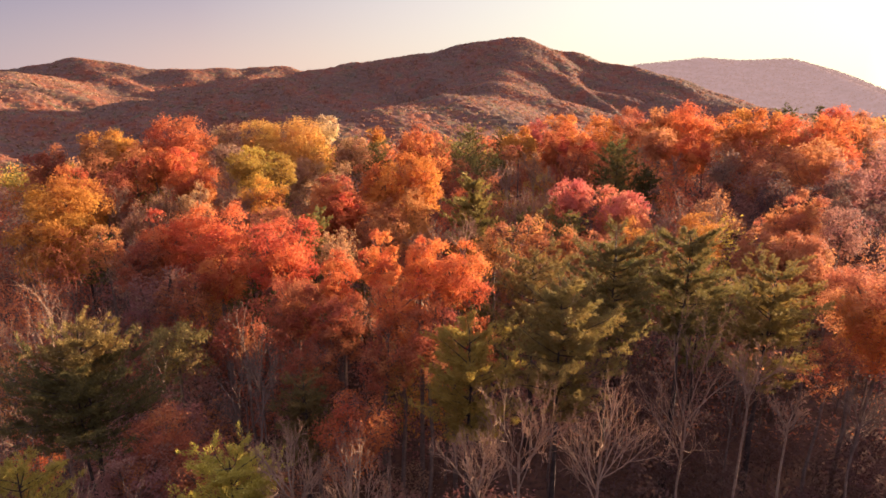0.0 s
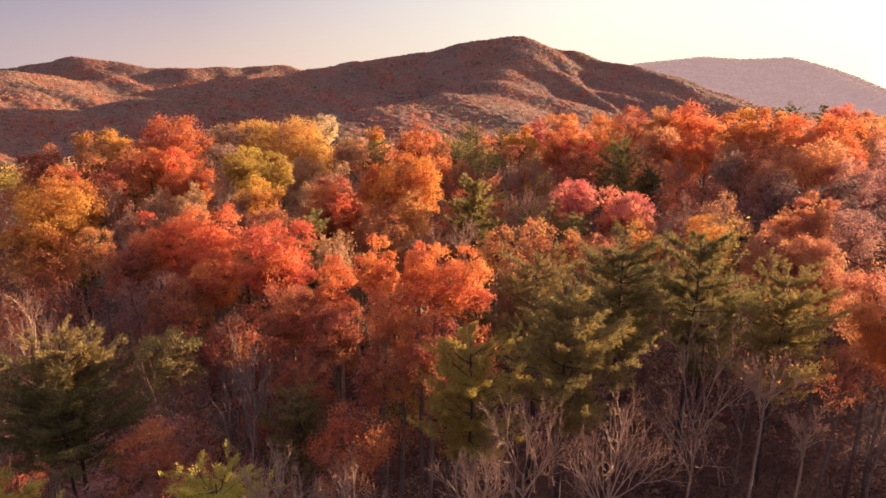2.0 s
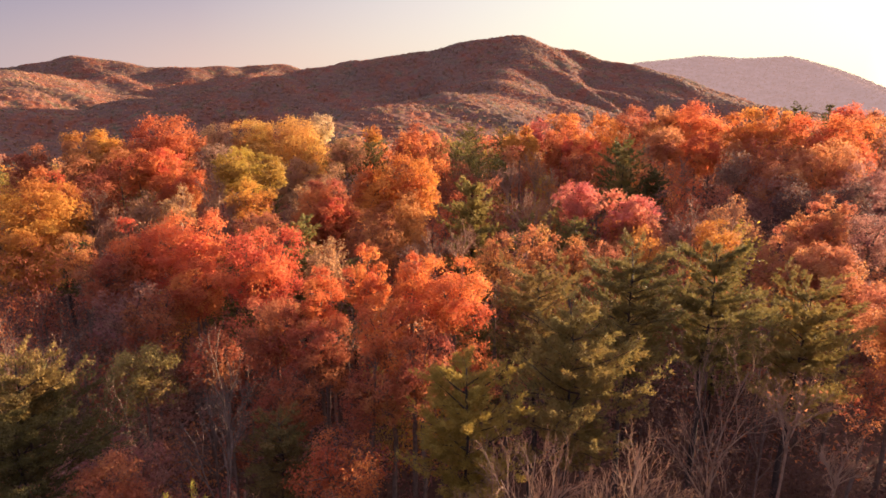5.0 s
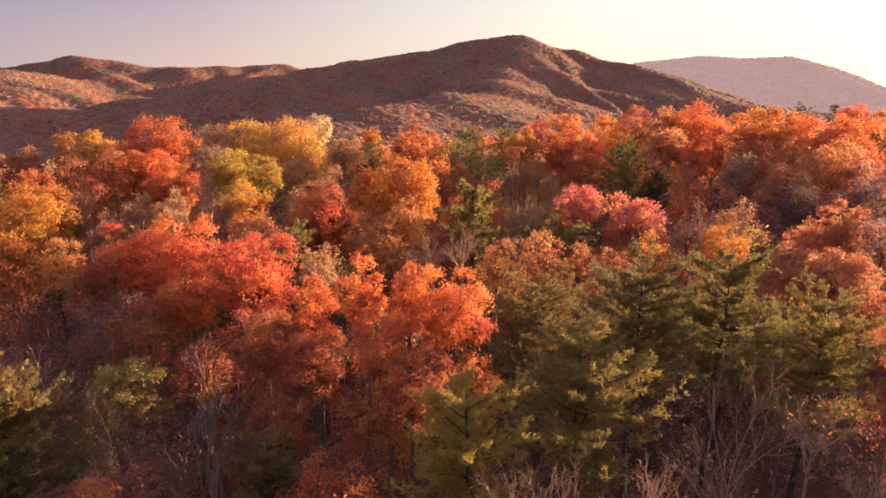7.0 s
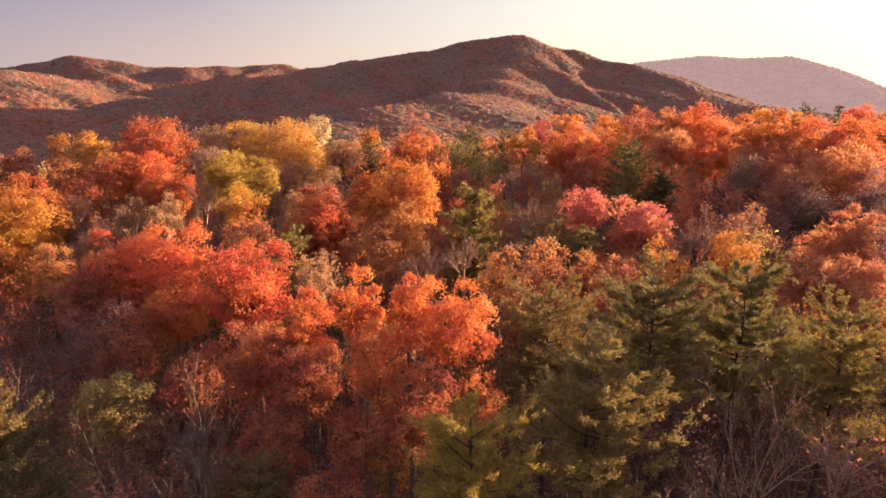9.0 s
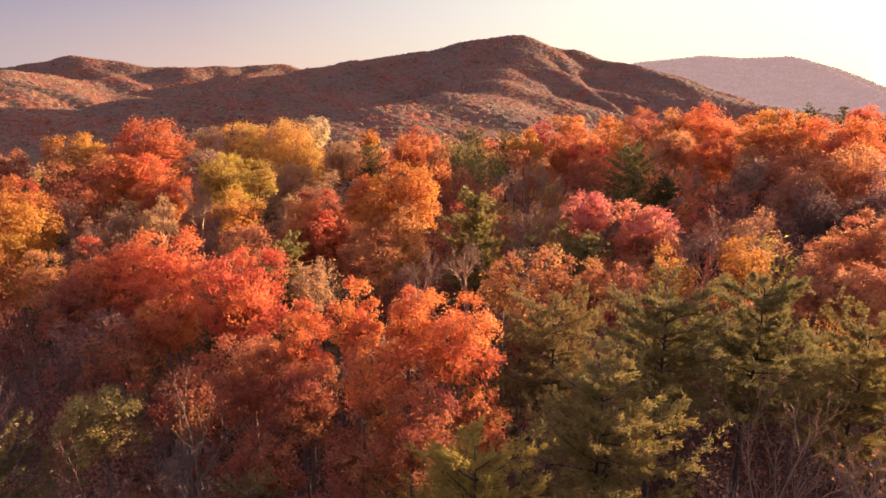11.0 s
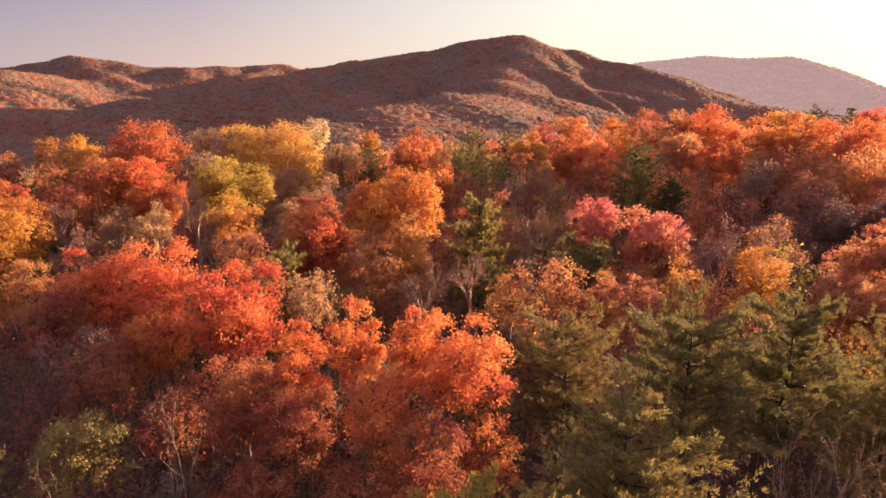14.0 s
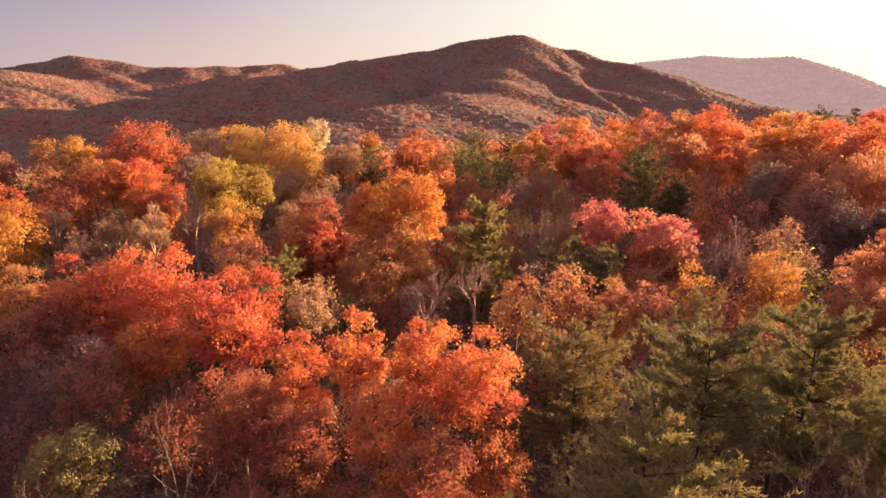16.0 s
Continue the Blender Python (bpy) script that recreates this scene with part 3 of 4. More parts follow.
def leafy(x, y, top, radius, colour, depth=1.5, fullness=1.0, lobes=0):
    leaf, share = detail(y)
    tall = top - float(height_at(x, y))
    depth = max(depth, min(2.6, 0.2 * tall) / radius)
    lobes = lobes or (12 if radius < 1.4 else 15 if radius < 2.2 or y > 90 else 20)
    count = int(1150 * share * fullness * radius * max(radius, radius * depth / 1.6) * (0.15 / leaf) ** 1.2)
    t = broadleaf(next_rng(), "autumn_tree", tall, radius, colour, leaf, min(count, 24000), lobes, depth)
    PLACED.append((x, y, radius))
    return tagged(planted(t, x, y), f"{WORDS[colour]} autumn tree with a full rounded crown" if fullness > 0.7 else f"thinning autumn tree with sparse {WORDS[colour]} leaves", "tree", "trees of the near woods")


def bare(x, y, top, radius, leafs=None, count=0, bark=None, limbs=8, thick=1.0):
    far = y > 45
    t = bare_tree(next_rng(), "bare_tree", top - float(height_at(x, y)), radius, limbs, 5, thick * (1.9 if far else 1.05), bark or (TWIG if far else None), leafs, count * 2, forks=(5, 5) if far else (5, 4))
    PLACED.append((x, y, radius * 0.8))
    return tagged(planted(t, x, y), f"bare grey tree with a few {WORDS[leafs]} leaves" if leafs else "leafless grey tree with fine upright twigs", "tree", "trees of the near woods")


def pine(x, y, top, radius, colour="pine", **more):
    needle = 0.17 if y < 40 else 0.28 if y < 60 else 0.45
    tip = 0.3 * radius if more.get("peak", 0.42) < 0.6 else 0.0
    t = pine_tree(next_rng(), "pine_tree", top - tip - float(height_at(x, y)), radius, colour, needle=needle, split=y < 60, **{"tufts": 60 if y < 60 else 30, **more})
    PLACED.append((x, y, radius))
    return tagged(planted(t, x, y), f"{WORDS[colour]} pine with layered spreading boughs", "pine", "trees of the near woods")


# the three red trees
leafy(-19.4, 49.3, 19.5, 3.0, "red", 1.35)
leafy(-12.6, 45.3, 19.2, 2.5, "red", 1.35)
leafy(-23.1, 48.5, 19.3, 1.8, "red", 1.7)
leafy(-17.3, 44.2, 17.3, 1.7, "brick", 1.3)
leafy(-14.6, 40.5, 14.7, 2.0, "rust", 1.6, 0.4)
leafy(-24.7, 46.5, 17.4, 2.0, "rust", 1.3, 0.7)
leafy(-22.4, 44, 15.5, 2.1, "umber", 1.2, 0.4)
leafy(-19.6, 43, 15.9, 2.0, "rust", 1.2, 0.4)
# the two orange trees and the rust crowns below them
leafy(-4.0, 35.4, 21.2, 1.1, "orange", 1.9)
leafy(-6.8, 37, 19.3, 1.3, "orange", 1.5)
leafy(-1.4, 35.2, 21.1, 1.2, "orange", 1.6)
leafy(0.9, 34.4, 20.6, 1.7, "orange", 1.15)
leafy(-2.6, 33.2, 19.4, 1.7, "orange", 1.2, 0.75)
leafy(-9.6, 37, 17.5, 1.9, "rust", 1.3)
leafy(-6.4, 34.5, 17.6, 1.5, "rust", 1.3)
leafy(-3.3, 31.5, 16.5, 1.4, "rust", 1.2, 0.8)
leafy(-0.7, 31.5, 17.7, 1.4, "rust", 1.1, 0.8)
leafy(-7.9, 33, 15.0, 1.5, "rust", 1.1, 0.7)
leafy(1.9, 34.5, 16.4, 1.4, "brick", 1.0, 0.5)
# amber and red trees behind them
leafy(-6.9, 67, 21.7, 2.5, "amber", 1.7)
leafy(-2.6, 67.8, 21.8, 2.5, "amber", 1.7)
leafy(-4.3, 63.5, 18.6, 3.3, "bronze", 1.3, 0.8)
leafy(-6.4, 58, 17.5, 2.5, "bronze", 1.3, 0.6)
leafy(-11.4, 61, 19.4, 3.2, "brick", 1.2)
leafy(-9.9, 60, 19.5, 1.9, "red", 0.8)
leafy(-12.4, 68, 19.5, 2.1, "rust", 1.4)
pine(-11.6, 52, 19.1, 2.0, "pine", tiers=9, peak=0.3)
# thin bronze trees beside the pines
leafy(4.1, 46, 19.4, 1.4, "bronze", 1.5, 0.6)
leafy(7.4, 46.2, 19.6, 1.6, "bronze", 1.5, 0.6)
leafy(10.1, 47, 18.7, 1.2, "bronze", 1.5, 0.6)
leafy(4.9, 42.5, 17.8, 1.2, "bronze", 1.3, 0.45)
leafy(16.9, 50.5, 18.0, 1.5, "gold", 1.6, 0.5)
leafy(13.0, 48, 18.1, 1.5, "salmon", 1.3, 0.5)
# pines in front
pine(6.2, 29, 21.0, 3.5, "light_pine", tiers=8, tufts=260, peak=0.5, crown_from=0.6)
pine(6.3, 39.5, 19.5, 2.9, "light_pine", tiers=8, tufts=170, peak=0.35, crown_from=0.6)
pine(10.3, 34.2, 21.8, 2.8, "pine", tiers=8, tufts=230, peak=0.35, crown_from=0.66)
pine(15.2, 35.4, 21.9, 2.4, "pine", tiers=8, tufts=230, peak=0.35, crown_from=0.64)
pine(21.7, 37, 18.9, 3.0, "light_pine", tiers=9, tufts=260, peak=0.25, crown_from=0.52)
pine(1.2, 25, 19.9, 1.9, "lime", tiers=7, tufts=170, crown_from=0.68, peak=0.25)
pine(-7.9, 30.5, 14.2, 1.7, "pine", tiers=7, tufts=90, crown_from=0.6)
# shade and sunlit top put into colour: dark needles, light-needled top over them
pine(-18.8, 27.5, 16.9, 3.8, "dark_pine", tiers=7, tufts=280, peak=0.25, crown_from=0.72)
pine(-18.5, 28, 18.5, 1.9, "light_pine", tiers=4, tufts=150, crown_from=0.84, peak=0.3)
pine(-8.6, 21, 16.1, 1.9, "lime", tiers=8, tufts=170, peak=0.22, crown_from=0.5)
pine(-17.3, 20.8, 15.8, 1.9, "lime", tiers=7, tufts=120, peak=0.3, crown_from=0.5)
# pines farther back
pine(3.3, 65, 20.8, 3.3, "light_pine", tiers=11, tufts=60, peak=0.5)
pine(27.3, 93.8, 19.4, 2.1, "light_pine", tiers=10, tufts=40, peak=0.8, crown_from=0.25)
pine(29.1, 101, 21.4, 4.3, "dark_pine")
pine(33.2, 97, 16.6, 2.6, "dark_pine")
pine(9.0, 62, 16.9, 3.5, "pine", tiers=7, peak=0.25)
pine(13.2, 61, 16.9, 1.6, "pine", tiers=7, peak=0.3)
pine(2.9, 116, 20.0, 5.9, "pine", peak=0.3)
pine(6.3, 140, 20.7, 4.6, "pine")
pine(13.4, 134, 19.9, 3.5, "light_pine", peak=0.3)
pine(-19.1, 120, 19.0, 3.0, "light_pine", peak=0.25)
pine(-13.3, 119, 18.8, 3.9, "pine", peak=0.25)
pine(80.7, 144, 25.5, 3.6, "dark_pine", tiers=9)
pine(90.4, 147, 24.8, 2.4, "dark_pine", tiers=8)
# gold, red and yellow trees along the left edge of the shoulder
leafy(-65.2, 99, 19.5, 3.1, "rust")
leafy(-55.7, 97, 20.7, 3.0, "bronze")
leafy(-57.7, 107, 21.4, 4.9, "gold", 1.2)
leafy(-48.6, 94, 19.6, 2.9, "rust")
leafy(-49.6, 88, 17.9, 3.5, "rust", 1.3, 0.5)
leafy(-45.6, 105, 23.2, 5.5, "brick", 1.25)
leafy(-41.5, 86, 20.1, 2.2, "brick", 1.5)
leafy(-39.2, 88, 20.1, 2.7, "red", 1.2)
leafy(-35.1, 84, 18.5, 3.3, "brick", 1.2)
leafy(-41.2, 115, 22.4, 3.2, "straw", 1.7, 0.7)
leafy(-35.7, 100, 20.3, 2.6, "tan", 1.3, 0.8)
leafy(-35.6, 119, 23.1, 4.5, "yellow", 1.5)
leafy(-28.5, 119.5, 22.4, 6.5, "yellow", 1.2, 1.0, 26)
leafy(-33.1, 113, 17.9, 5.0, "yellow", 1.0, 0.55)
leafy(-25.5, 108, 16.3, 4.3, "straw", 1.1, 0.7)
leafy(-24.7, 128, 23.1, 2.5, "pale", 1.7)
leafy(-27.5, 84, 20.6, 2.8, "olive", 1.3)
leafy(-22.3, 82, 19.9, 2.0, "olive", 1.3, 0.8)
leafy(-13.6, 125, 20.2, 1.9, "gold", 1.2)
leafy(-17.4, 114, 19.0, 3.3, "straw", 0.9, 0.7)
leafy(-42.2, 66, 18.9, 3.8, "gold", 1.2)
leafy(-41.0, 60.5, 16.2, 3.5, "gold", 1.2)
leafy(-46.9, 75, 18.6, 2.6, "brick", 1.2)
leafy(-33.4, 57, 15.8, 1.7, "bronze", 1.3, 0.6)
leafy(-21.9, 72, 17.9, 2.8, "gold", 1.0, 0.6)
leafy(-19.4, 66, 16.4, 2.3, "salmon", 1.3, 0.5)
# trees at the back, in the middle
leafy(-5.4, 111, 20.4, 3.5, "brick", 1.1)
leafy(-2.6, 119, 21.1, 3.8, "rust")
leafy(-0.3, 90, 19.5, 1.5, "brick", 1.0)
leafy(1.8, 95, 17.2, 4.0, "rust", 1.1, 0.4)
leafy(14.2, 113, 20.6, 3.2, "gold", 1.0)
leafy(11.4, 101, 19.9, 1.5, "salmon", 1.3)
leafy(22.0, 114, 21.0, 4.3, "brick", 1.2)
leafy(23.9, 107, 20.1, 3.3, "red", 1.1)
leafy(22.5, 150, 20.6, 3.2, "pink")
leafy(29.6, 150, 21.9, 3.7, "amber")
leafy(36.7, 141, 21.8, 4.0, "amber")
leafy(21.8, 100, 18.3, 2.6, "rust", 1.3, 0.4)
# pink trees and the orange ridge behind
leafy(15.4, 70, 18.4, 2.4, "pink", 1.0, 0.8)
leafy(20.9, 68.5, 17.3, 2.8, "pink", 1.1)
leafy(21.4, 66.5, 15.7, 3.3, "salmon", 1.0, 0.45)
leafy(43.2, 138, 22.8, 4.1, "rust")
leafy(46.5, 133, 23.4, 3.6, "bronze")
leafy(51.3, 130, 24.7, 7.0, "orange", 1.15)
leafy(40.8, 114, 21.4, 3.4, "salmon", 1.2)
leafy(45.8, 112, 20.2, 4.2, "orange", 1.1)
leafy(59.4, 137, 22.0, 3.1, "rust")
leafy(56.6, 114.4, 23.9, 4.9, "amber", 1.05)
leafy(70.0, 125, 23.6, 3.0, "amber")
leafy(86.5, 134, 24.5, 3.6, "red", 1.2)
leafy(69.5, 110.5, 23.3, 5.9, "orange", 1.05)
leafy(86.2, 126, 23.7, 3.8, "salmon")
leafy(57.1, 92.3, 20.9, 5.2, "salmon", 1.1)
leafy(47.9, 88, 18.2, 2.7, "salmon", 1.1, 0.8)
leafy(51.9, 104, 20.0, 4.6, "rust", 1.3, 0.4)
leafy(59.3, 107, 20.2, 3.3, "rust", 1.3, 0.45)
leafy(45.1, 96, 18.8, 2.5, "tan", 1.4, 0.4)
# darker leaf colours from here paint in the shaded band at the right
leafy(56.9, 84, 18.5, 2.9, "umber", 1.2, 0.6)
leafy(42.1, 74, 17.1, 2.6, "shade_brown", 1.1, 0.5)
leafy(48.9, 76, 17.4, 3.2, "shade_brown", 1.1, 0.5)
# salmon trees at the right
leafy(34.6, 55.8, 19.5, 2.1, "salmon", 1.2)
leafy(32.4, 56.5, 18.1, 1.7, "salmon", 1.1, 0.8)
leafy(27.2, 49.4, 17.4, 2.1, "salmon", 1.1, 0.85)
leafy(29.5, 47.5, 17.9, 2.4, "salmon", 1.1)
leafy(37.1, 54, 18.7, 2.2, "umber", 1.3, 0.5)
leafy(23.9, 54, 17.9, 2.0, "gold", 1.2, 0.7)
leafy(29.2, 44, 16.9, 2.0, "salmon", 1.4)
leafy(27.8, 36.5, 18.1, 2.4, "salmon", 1.1)
leafy(27.5, 34.6, 16.8, 2.5, "amber", 1.1, 0.8)
leafy(23.8, 33.5, 15.4, 1.4, "rust", 1.1, 0.4)
# small crowns below the dark pine
leafy(-18.0, 37.2, 14.7, 1.7, "light_pine", 1.1, 0.7, 16)
leafy(-14.3, 25.8, 14.3, 2.1, "rust", 1.1, 0.6)
leafy(-15.0, 29.5, 13.2, 1.4, "umber", 1.2, 0.5)
leafy(-14.4, 23.8, 13.8, 1.8, "umber", 1.2, 0.6)
leafy(-21.3, 27, 12.9, 1.2, "brick", 1.1, 0.35)
leafy(-11.1, 24, 13.9, 1.6, "rust", 1.0, 0.4)
leafy(-4.8, 29, 13.6, 2.2, "brick", 1.1, 0.35)
# leafless trees
bare(3.3, 22.6, 18.8, 2.6, limbs=9)
bare(6.8, 22.4, 18.9, 2.5, limbs=9)
bare(1.4, 20.2, 17.3, 1.9, limbs=9)
bare(13.9, 30.2, 19.0, 4.2, limbs=9)
bare(-5.6, 18.9, 18.6, 1.7, limbs=9)
bare(-3.2, 18.8, 18.2, 2.2, limbs=9)
bare(-23.1, 32, 19.7, 4.3, thick=1.5, limbs=10)
bare(16.0, 28, 17.7, 1.7, "salmon", 60)
bare(16.7, 25.5, 15.9, 1.1)
bare(21.0, 26.5, 15.4, 1.5, bark=BARK)
bare(-11.4, 31, 15.5, 2.3, bark=BARK)
bare(-10.3, 30.5, 16.8, 1.6, bark=BARK)
bare(-1.4, 50.5, 18.7, 1.9)
bare(1.9, 53, 18.5, 2.0)
bare(-5.9, 40, 16.0, 1.3, bark=BARK)
bare(9.7, 73, 17.5, 3.3, bark=TWIG, thick=1.6)
bare(13.3, 75, 16.6, 1.6, bark=TWIG, thick=1.5)
bare(25.3, 63.5, 18.5, 2.6, "umber", 500, thick=1.3)
bare(28.4, 61, 19.0, 2.4, "salmon", 900, thick=1.3)
bare(-9.0, 50.4, 17.5, 2.0, "straw", 1900)
bare(-39.6, 71, 17.8, 2.0, "tan", 700, bark=TWIG, thick=1.5)
bare(-34.9, 66, 17.0, 2.2, "straw", 1800, bark=TWIG, thick=1.4)
bare(-34.2, 72, 17.5, 2.2, "straw", 1300, bark=TWIG, thick=1.5)
bare(-29.7, 71, 18.2, 2.4, "straw", 2200, bark=TWIG, thick=1.5)
bare(-28.3, 78, 18.7, 2.2, "tan", 500, bark=TWIG, thick=1.5)
bare(-23.3, 70, 17.6, 2.0, bark=TWIG, thick=1.4)
bare(-14.5, 85, 18.8, 2.8, "straw", 2400, bark=TWIG, thick=1.5)
bare(-17.0, 75, 17.9, 2.1, "straw", 1200, bark=TWIG, thick=1.5)
bare(14.7, 97, 18.9, 2.5, "salmon", 600, bark=TWIG, thick=1.7)
bare(9.9, 92, 18.3, 2.5, "umber", 300, bark=TWIG, thick=1.6)
bare(15.7, 90, 17.6, 2.0, bark=TWIG, thick=1.6)
bare(39.9, 104, 17.8, 3.0, bark=TWIG, thick=1.9)
bare(47.3, 101, 19.0, 2.4, bark=TWIG, thick=1.9)
bare(-30.6, 56, 15.3, 2.2, "tan", 500, bark=TWIG, thick=1.3)

# ---- the rest of the near woods, from a few grown kinds ----
STOCK = {}
grow = np.random.default_rng(77)
for k in range(4):
    STOCK["leaf", k] = broadleaf(np.random.default_rng(300 + k), "autumn_tree", 16.0, 3.6, "rust", 0.165, 2250, 15, 1.9, split=False)
for k in range(3):
    STOCK["fine", k] = broadleaf(np.random.default_rng(310 + k), "autumn_tree", 16.0, 3.6, "rust", 0.115, 2700, 15, 1.9, split=False)
for k in range(3):
    STOCK["bare", k] = bare_tree(np.random.default_rng(320 + k), "bare_tree", 16.0, 3.2, 5, 4, 1.3, BARK, split=False, forks=(4, 2))
for k in range(2):
    STOCK["pine", k] = pine_tree(np.random.default_rng(340 + k), "pine_tree", 17.0, 3.4, "dark_pine", tiers=10, tufts=22, needle=0.5, blades=5, split=False)
for k in range(2):
    STOCK["low", k] = broadleaf(np.random.default_rng(360 + k), "understory_tree", 6.5, 2.6, "umber", 0.18, 650, 10, 1.1, split=False)
for k in range(3):
    STOCK["shrub", k] = broadleaf(np.random.default_rng(370 + k), "understory_tree", 6.5, 2.4, "umber", 0.11, 900, 10, 1.1, split=False)
used = set()


def stocked(kind, k, x, y, scale, turn, colour):
    m = pose(x, y, float(height_at(x, y)), 0, 0, turn) @ Matrix.Diagonal((scale[0], scale[0], scale[1], 1))
    if (kind, k) in used:
        first = STOCK[kind, k].scale
        t = copy_thing(STOCK[kind, k], m @ Matrix.Diagonal((1 / first[0], 1 / first[1], 1 / first[2], 1)))
    else:
        used.add((kind, k))
        t = STOCK[kind, k]
        t.matrix_world = m
    for o in t.children:
        if o.name.startswith("crown"):
            o.material_slots[0].link = "OBJECT"
            o.material_slots[0].material = LEAF[colour]
    words = {"fine": f"{WORDS[colour]} autumn tree in the shade of taller trees", "shrub": f"low thin {WORDS[colour]} tree under the canopy", "leaf": f"{WORDS[colour]} autumn tree in the dense woods", "bare": "leafless grey tree among autumn trees",
             "pine": f"{WORDS[colour]} pine among autumn trees", "low": f"low {WORDS[colour]} tree in the shade of taller ones"}
    tagged(t, words[kind], "pine" if kind == "pine" else "tree", "understory trees" if kind in ("low", "shrub") else "trees of the woods")


COLOURS = ["rust"] * 6 + ["orange"] * 2 + ["amber"] * 2 + ["red"] * 2 + ["salmon"] * 4 + ["umber"] * 5 + ["tan"] * 5 + ["gold"] * 1 + ["olive"] * 2
GRID = [(x, y) for y in np.arange(14, 62, 4.8) for x in np.arange(-66, 70, 4.8)]
# unseen rows right of the view, added to shade the trees in it
GRID += [(x, y) for y in np.arange(1, 14, 6.0) for x in np.arange(14, 70, 6.0)]
GRID += [(x, y) for y in np.arange(64, 112, 7.4) for x in np.arange(-110, 120, 7.4)]
for x0, y0 in GRID:
    x, y = x0 + grow.uniform(-1.8, 1.8), y0 + grow.uniform(-1.8, 1.8)
    # the woods run on unseen to the right, added to block the sun
    if abs(x) > 0.74 * y + (26 if x > 0 else 7) and y > 14:
        continue
    near = y < 60
    r = grow.uniform(2.2, 3.0) if near else grow.uniform(3.0, 4.2)
    if any((x - px) ** 2 + (y - py) ** 2 < ((0.42 if near else 0.55) * (r + pr)) ** 2 for px, py, pr in PLACED):
        continue
    pick = grow.random()
    kind = "bare" if pick < (0.38 if near else 0.25) else "pine" if pick < (0.46 if near else 0.36) else "leaf"
    if -8 < x < 26 and y < 34:
        continue
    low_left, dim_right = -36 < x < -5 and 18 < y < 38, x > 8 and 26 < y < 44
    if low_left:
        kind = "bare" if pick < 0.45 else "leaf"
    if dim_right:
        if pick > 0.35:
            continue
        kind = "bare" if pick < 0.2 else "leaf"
    # beyond the right edge: full-leaved, taller trees, added to cast shade
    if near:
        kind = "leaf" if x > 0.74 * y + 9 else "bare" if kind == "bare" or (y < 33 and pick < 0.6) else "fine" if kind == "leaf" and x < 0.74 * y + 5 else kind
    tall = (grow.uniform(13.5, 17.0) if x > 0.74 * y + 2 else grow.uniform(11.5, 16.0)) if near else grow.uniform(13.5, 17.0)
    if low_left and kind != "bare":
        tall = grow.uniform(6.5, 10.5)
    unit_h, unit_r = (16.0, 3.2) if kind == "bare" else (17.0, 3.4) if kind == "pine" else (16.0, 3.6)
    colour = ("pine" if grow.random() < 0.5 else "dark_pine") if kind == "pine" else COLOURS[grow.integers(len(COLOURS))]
    # shade at the right is put into the choice of darker leaves
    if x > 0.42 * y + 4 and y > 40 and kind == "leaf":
        colour = ("rust", "umber", "shade_brown", "umber")[grow.integers(4)]
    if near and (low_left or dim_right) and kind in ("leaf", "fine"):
        colour = ("umber", "umber", "rust", "tan", "bronze")[grow.integers(5)] if low_left else ("shade_brown", "umber")[grow.integers(2)]
    k = int(grow.integers({"leaf": 4, "fine": 3, "bare": 3, "pine": 2}[kind]))
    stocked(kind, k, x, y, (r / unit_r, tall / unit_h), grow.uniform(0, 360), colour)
    PLACED.append((x, y, r))
# low trees at the right, their shade put into the leaf colour
for k in range(60):
    x, y = grow.uniform(8, 42), grow.uniform(15, 40)
    if x < 0.3 * y + 4:
        x += 12
    s = grow.uniform(0.55, 0.95)
    stocked("shrub", int(grow.integers(3)), x, y, (s, s * 1.1), grow.uniform(0, 360), "shade_brown")
for k in range(34):
    x, y = grow.uniform(-36, -12), grow.uniform(21, 38)
    s = grow.uniform(0.7, 1.2)
    stocked("shrub", int(grow.integers(3)), x, y, (s, s * 1.1), grow.uniform(0, 360), "umber" if k % 3 else "tan")
for k in range(205):
    y = grow.uniform(27, 58) if k < 75 else grow.uniform(58, 120)
    x = grow.uniform(-0.76, 0.76) * y
    s = grow.uniform(0.7, 1.3) if y < 58 else grow.uniform(1.0, 1.6)
    kind = "shrub" if y < 58 else "low"
    tint = ["umber", "rust", "umber", "umber", "tan"][grow.integers(5)]
    # near the right edge the leaves are darkened in place of shade
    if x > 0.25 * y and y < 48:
        tint = "shade_brown"
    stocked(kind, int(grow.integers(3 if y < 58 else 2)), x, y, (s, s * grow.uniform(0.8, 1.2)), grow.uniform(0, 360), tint)


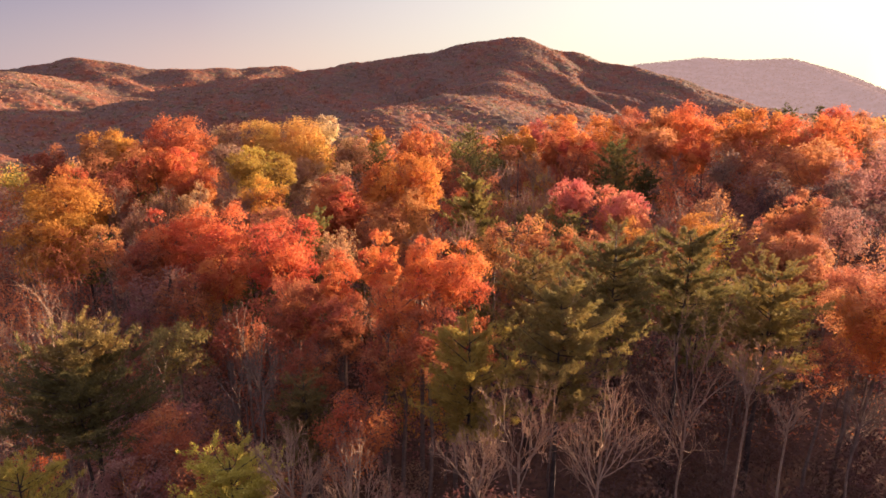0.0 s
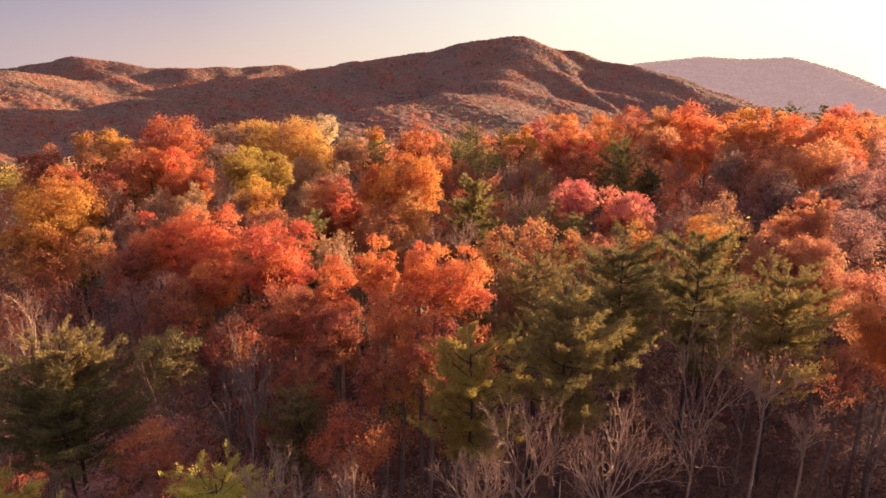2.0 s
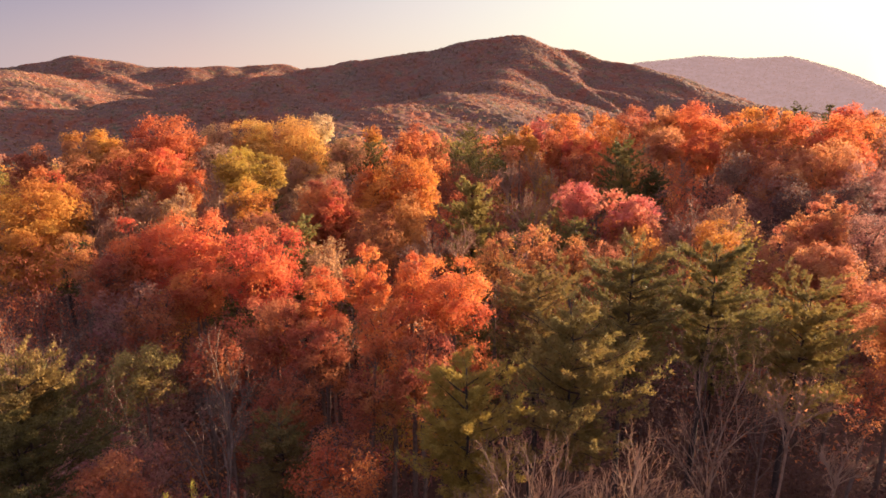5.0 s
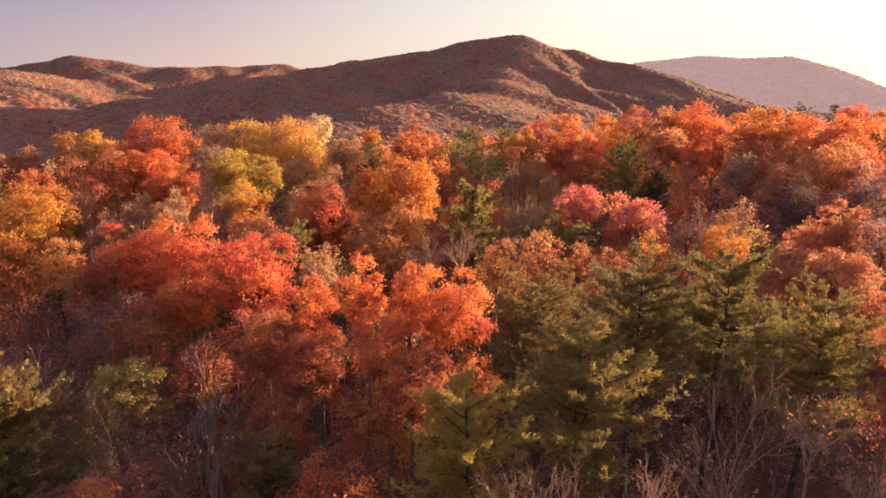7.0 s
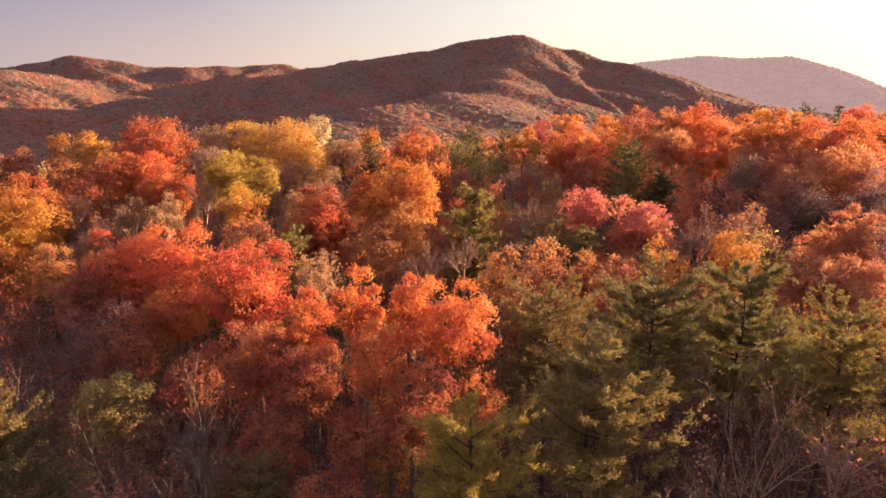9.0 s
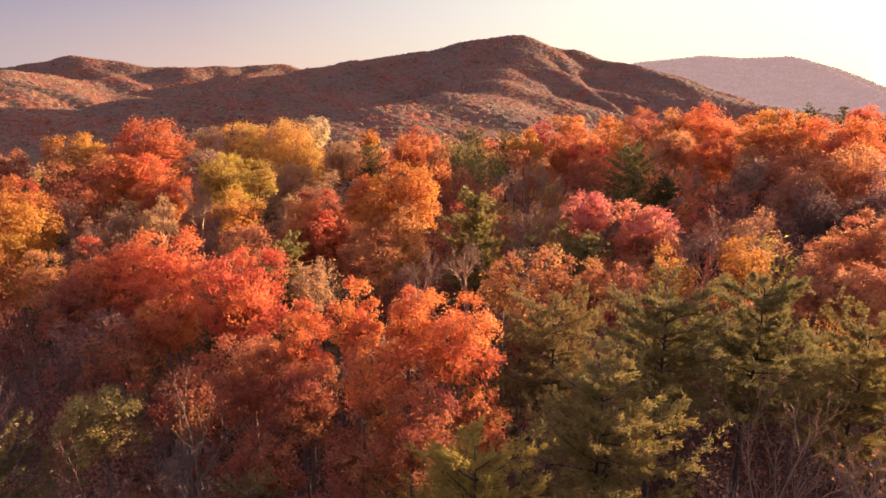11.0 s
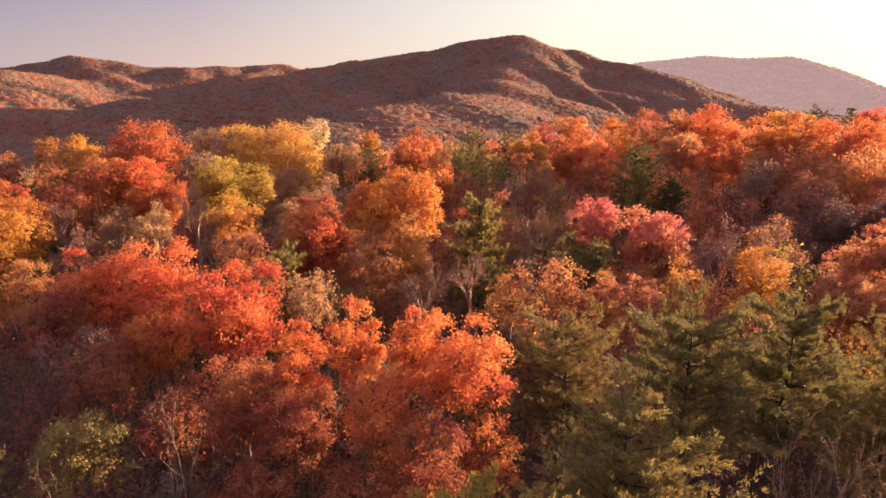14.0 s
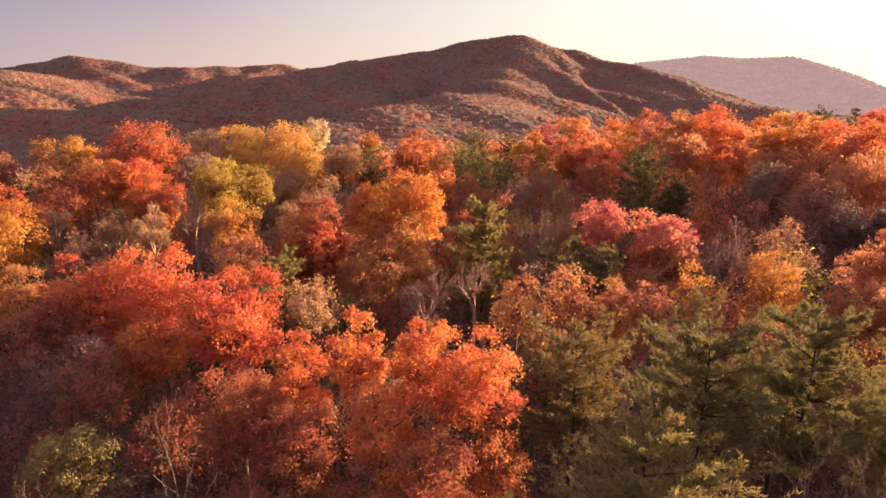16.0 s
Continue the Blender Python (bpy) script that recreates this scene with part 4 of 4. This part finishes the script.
# ---- the woods behind, down into the valley: too many to tell apart ----
def cloud_crown(rng, x, y, z, r, tall, n, leaf):
    """A crown of loose leaf sprays, for woods at a distance."""
    d = unit(rng.normal(size=(9, 3)) + [0, 0, 0.5])
    hubs = d * rng.uniform(0.45, 0.9, (9, 1)) * [r, r, tall * 0.32]
    spots = hubs[rng.integers(0, 9, n)] + rng.normal(size=(n, 3)) * r * 0.26
    return leaves(rng, spots + [x, y, z + tall * 0.68], d[rng.integers(0, 9, n)] + [0, 0, 0.4], leaf)


stands = {}
for y0 in np.arange(112, 205, 7.6):
    for x0 in np.arange(-165, 185, 7.6):
        x, y = x0 + grow.uniform(-2.6, 2.6), y0 + grow.uniform(-2.6, 2.6)
        if abs(x) > 0.74 * y + 14 or any((x - px) ** 2 + (y - py) ** 2 < (0.68 * (3.8 + pr)) ** 2 for px, py, pr in PLACED):
            continue
        if y > 190 and grow.random() < 0.3:
            continue
        c = "dark_pine" if grow.random() < 0.12 else COLOURS[grow.integers(len(COLOURS))]
        far = y > 180
        if not far:
            stands.setdefault("rust" if grow.random() < 0.5 else "umber", []).append(cloud_crown(grow, x + grow.uniform(-3, 3), y + grow.uniform(-3, 3), float(height_at(x, y)), 4.0, 6.0, 170, 0.32))
        stands.setdefault(c, []).append(cloud_crown(grow, x, y, float(height_at(x, y)), grow.uniform(3.4, 5.0), grow.uniform(14, 17.5), 380 if far else 760, 0.42 if far else 0.30))
for c, bits in stands.items():
    woods = new("woods", mesh_of("woods", *joined(bits), LEAF[c]))
    tagged(woods, f"{WORDS[c]} trees of the dense woods behind", "forest", kind="stuff")


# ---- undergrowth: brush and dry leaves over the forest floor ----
for c, n in (("umber", 3200), ("rust", 2600), ("shade_brown", 3800)):
    # the nearest floor gets only the darkened leaves, standing in for shade
    y = grow.uniform(16 if c == "shade_brown" else 42, 175, n)
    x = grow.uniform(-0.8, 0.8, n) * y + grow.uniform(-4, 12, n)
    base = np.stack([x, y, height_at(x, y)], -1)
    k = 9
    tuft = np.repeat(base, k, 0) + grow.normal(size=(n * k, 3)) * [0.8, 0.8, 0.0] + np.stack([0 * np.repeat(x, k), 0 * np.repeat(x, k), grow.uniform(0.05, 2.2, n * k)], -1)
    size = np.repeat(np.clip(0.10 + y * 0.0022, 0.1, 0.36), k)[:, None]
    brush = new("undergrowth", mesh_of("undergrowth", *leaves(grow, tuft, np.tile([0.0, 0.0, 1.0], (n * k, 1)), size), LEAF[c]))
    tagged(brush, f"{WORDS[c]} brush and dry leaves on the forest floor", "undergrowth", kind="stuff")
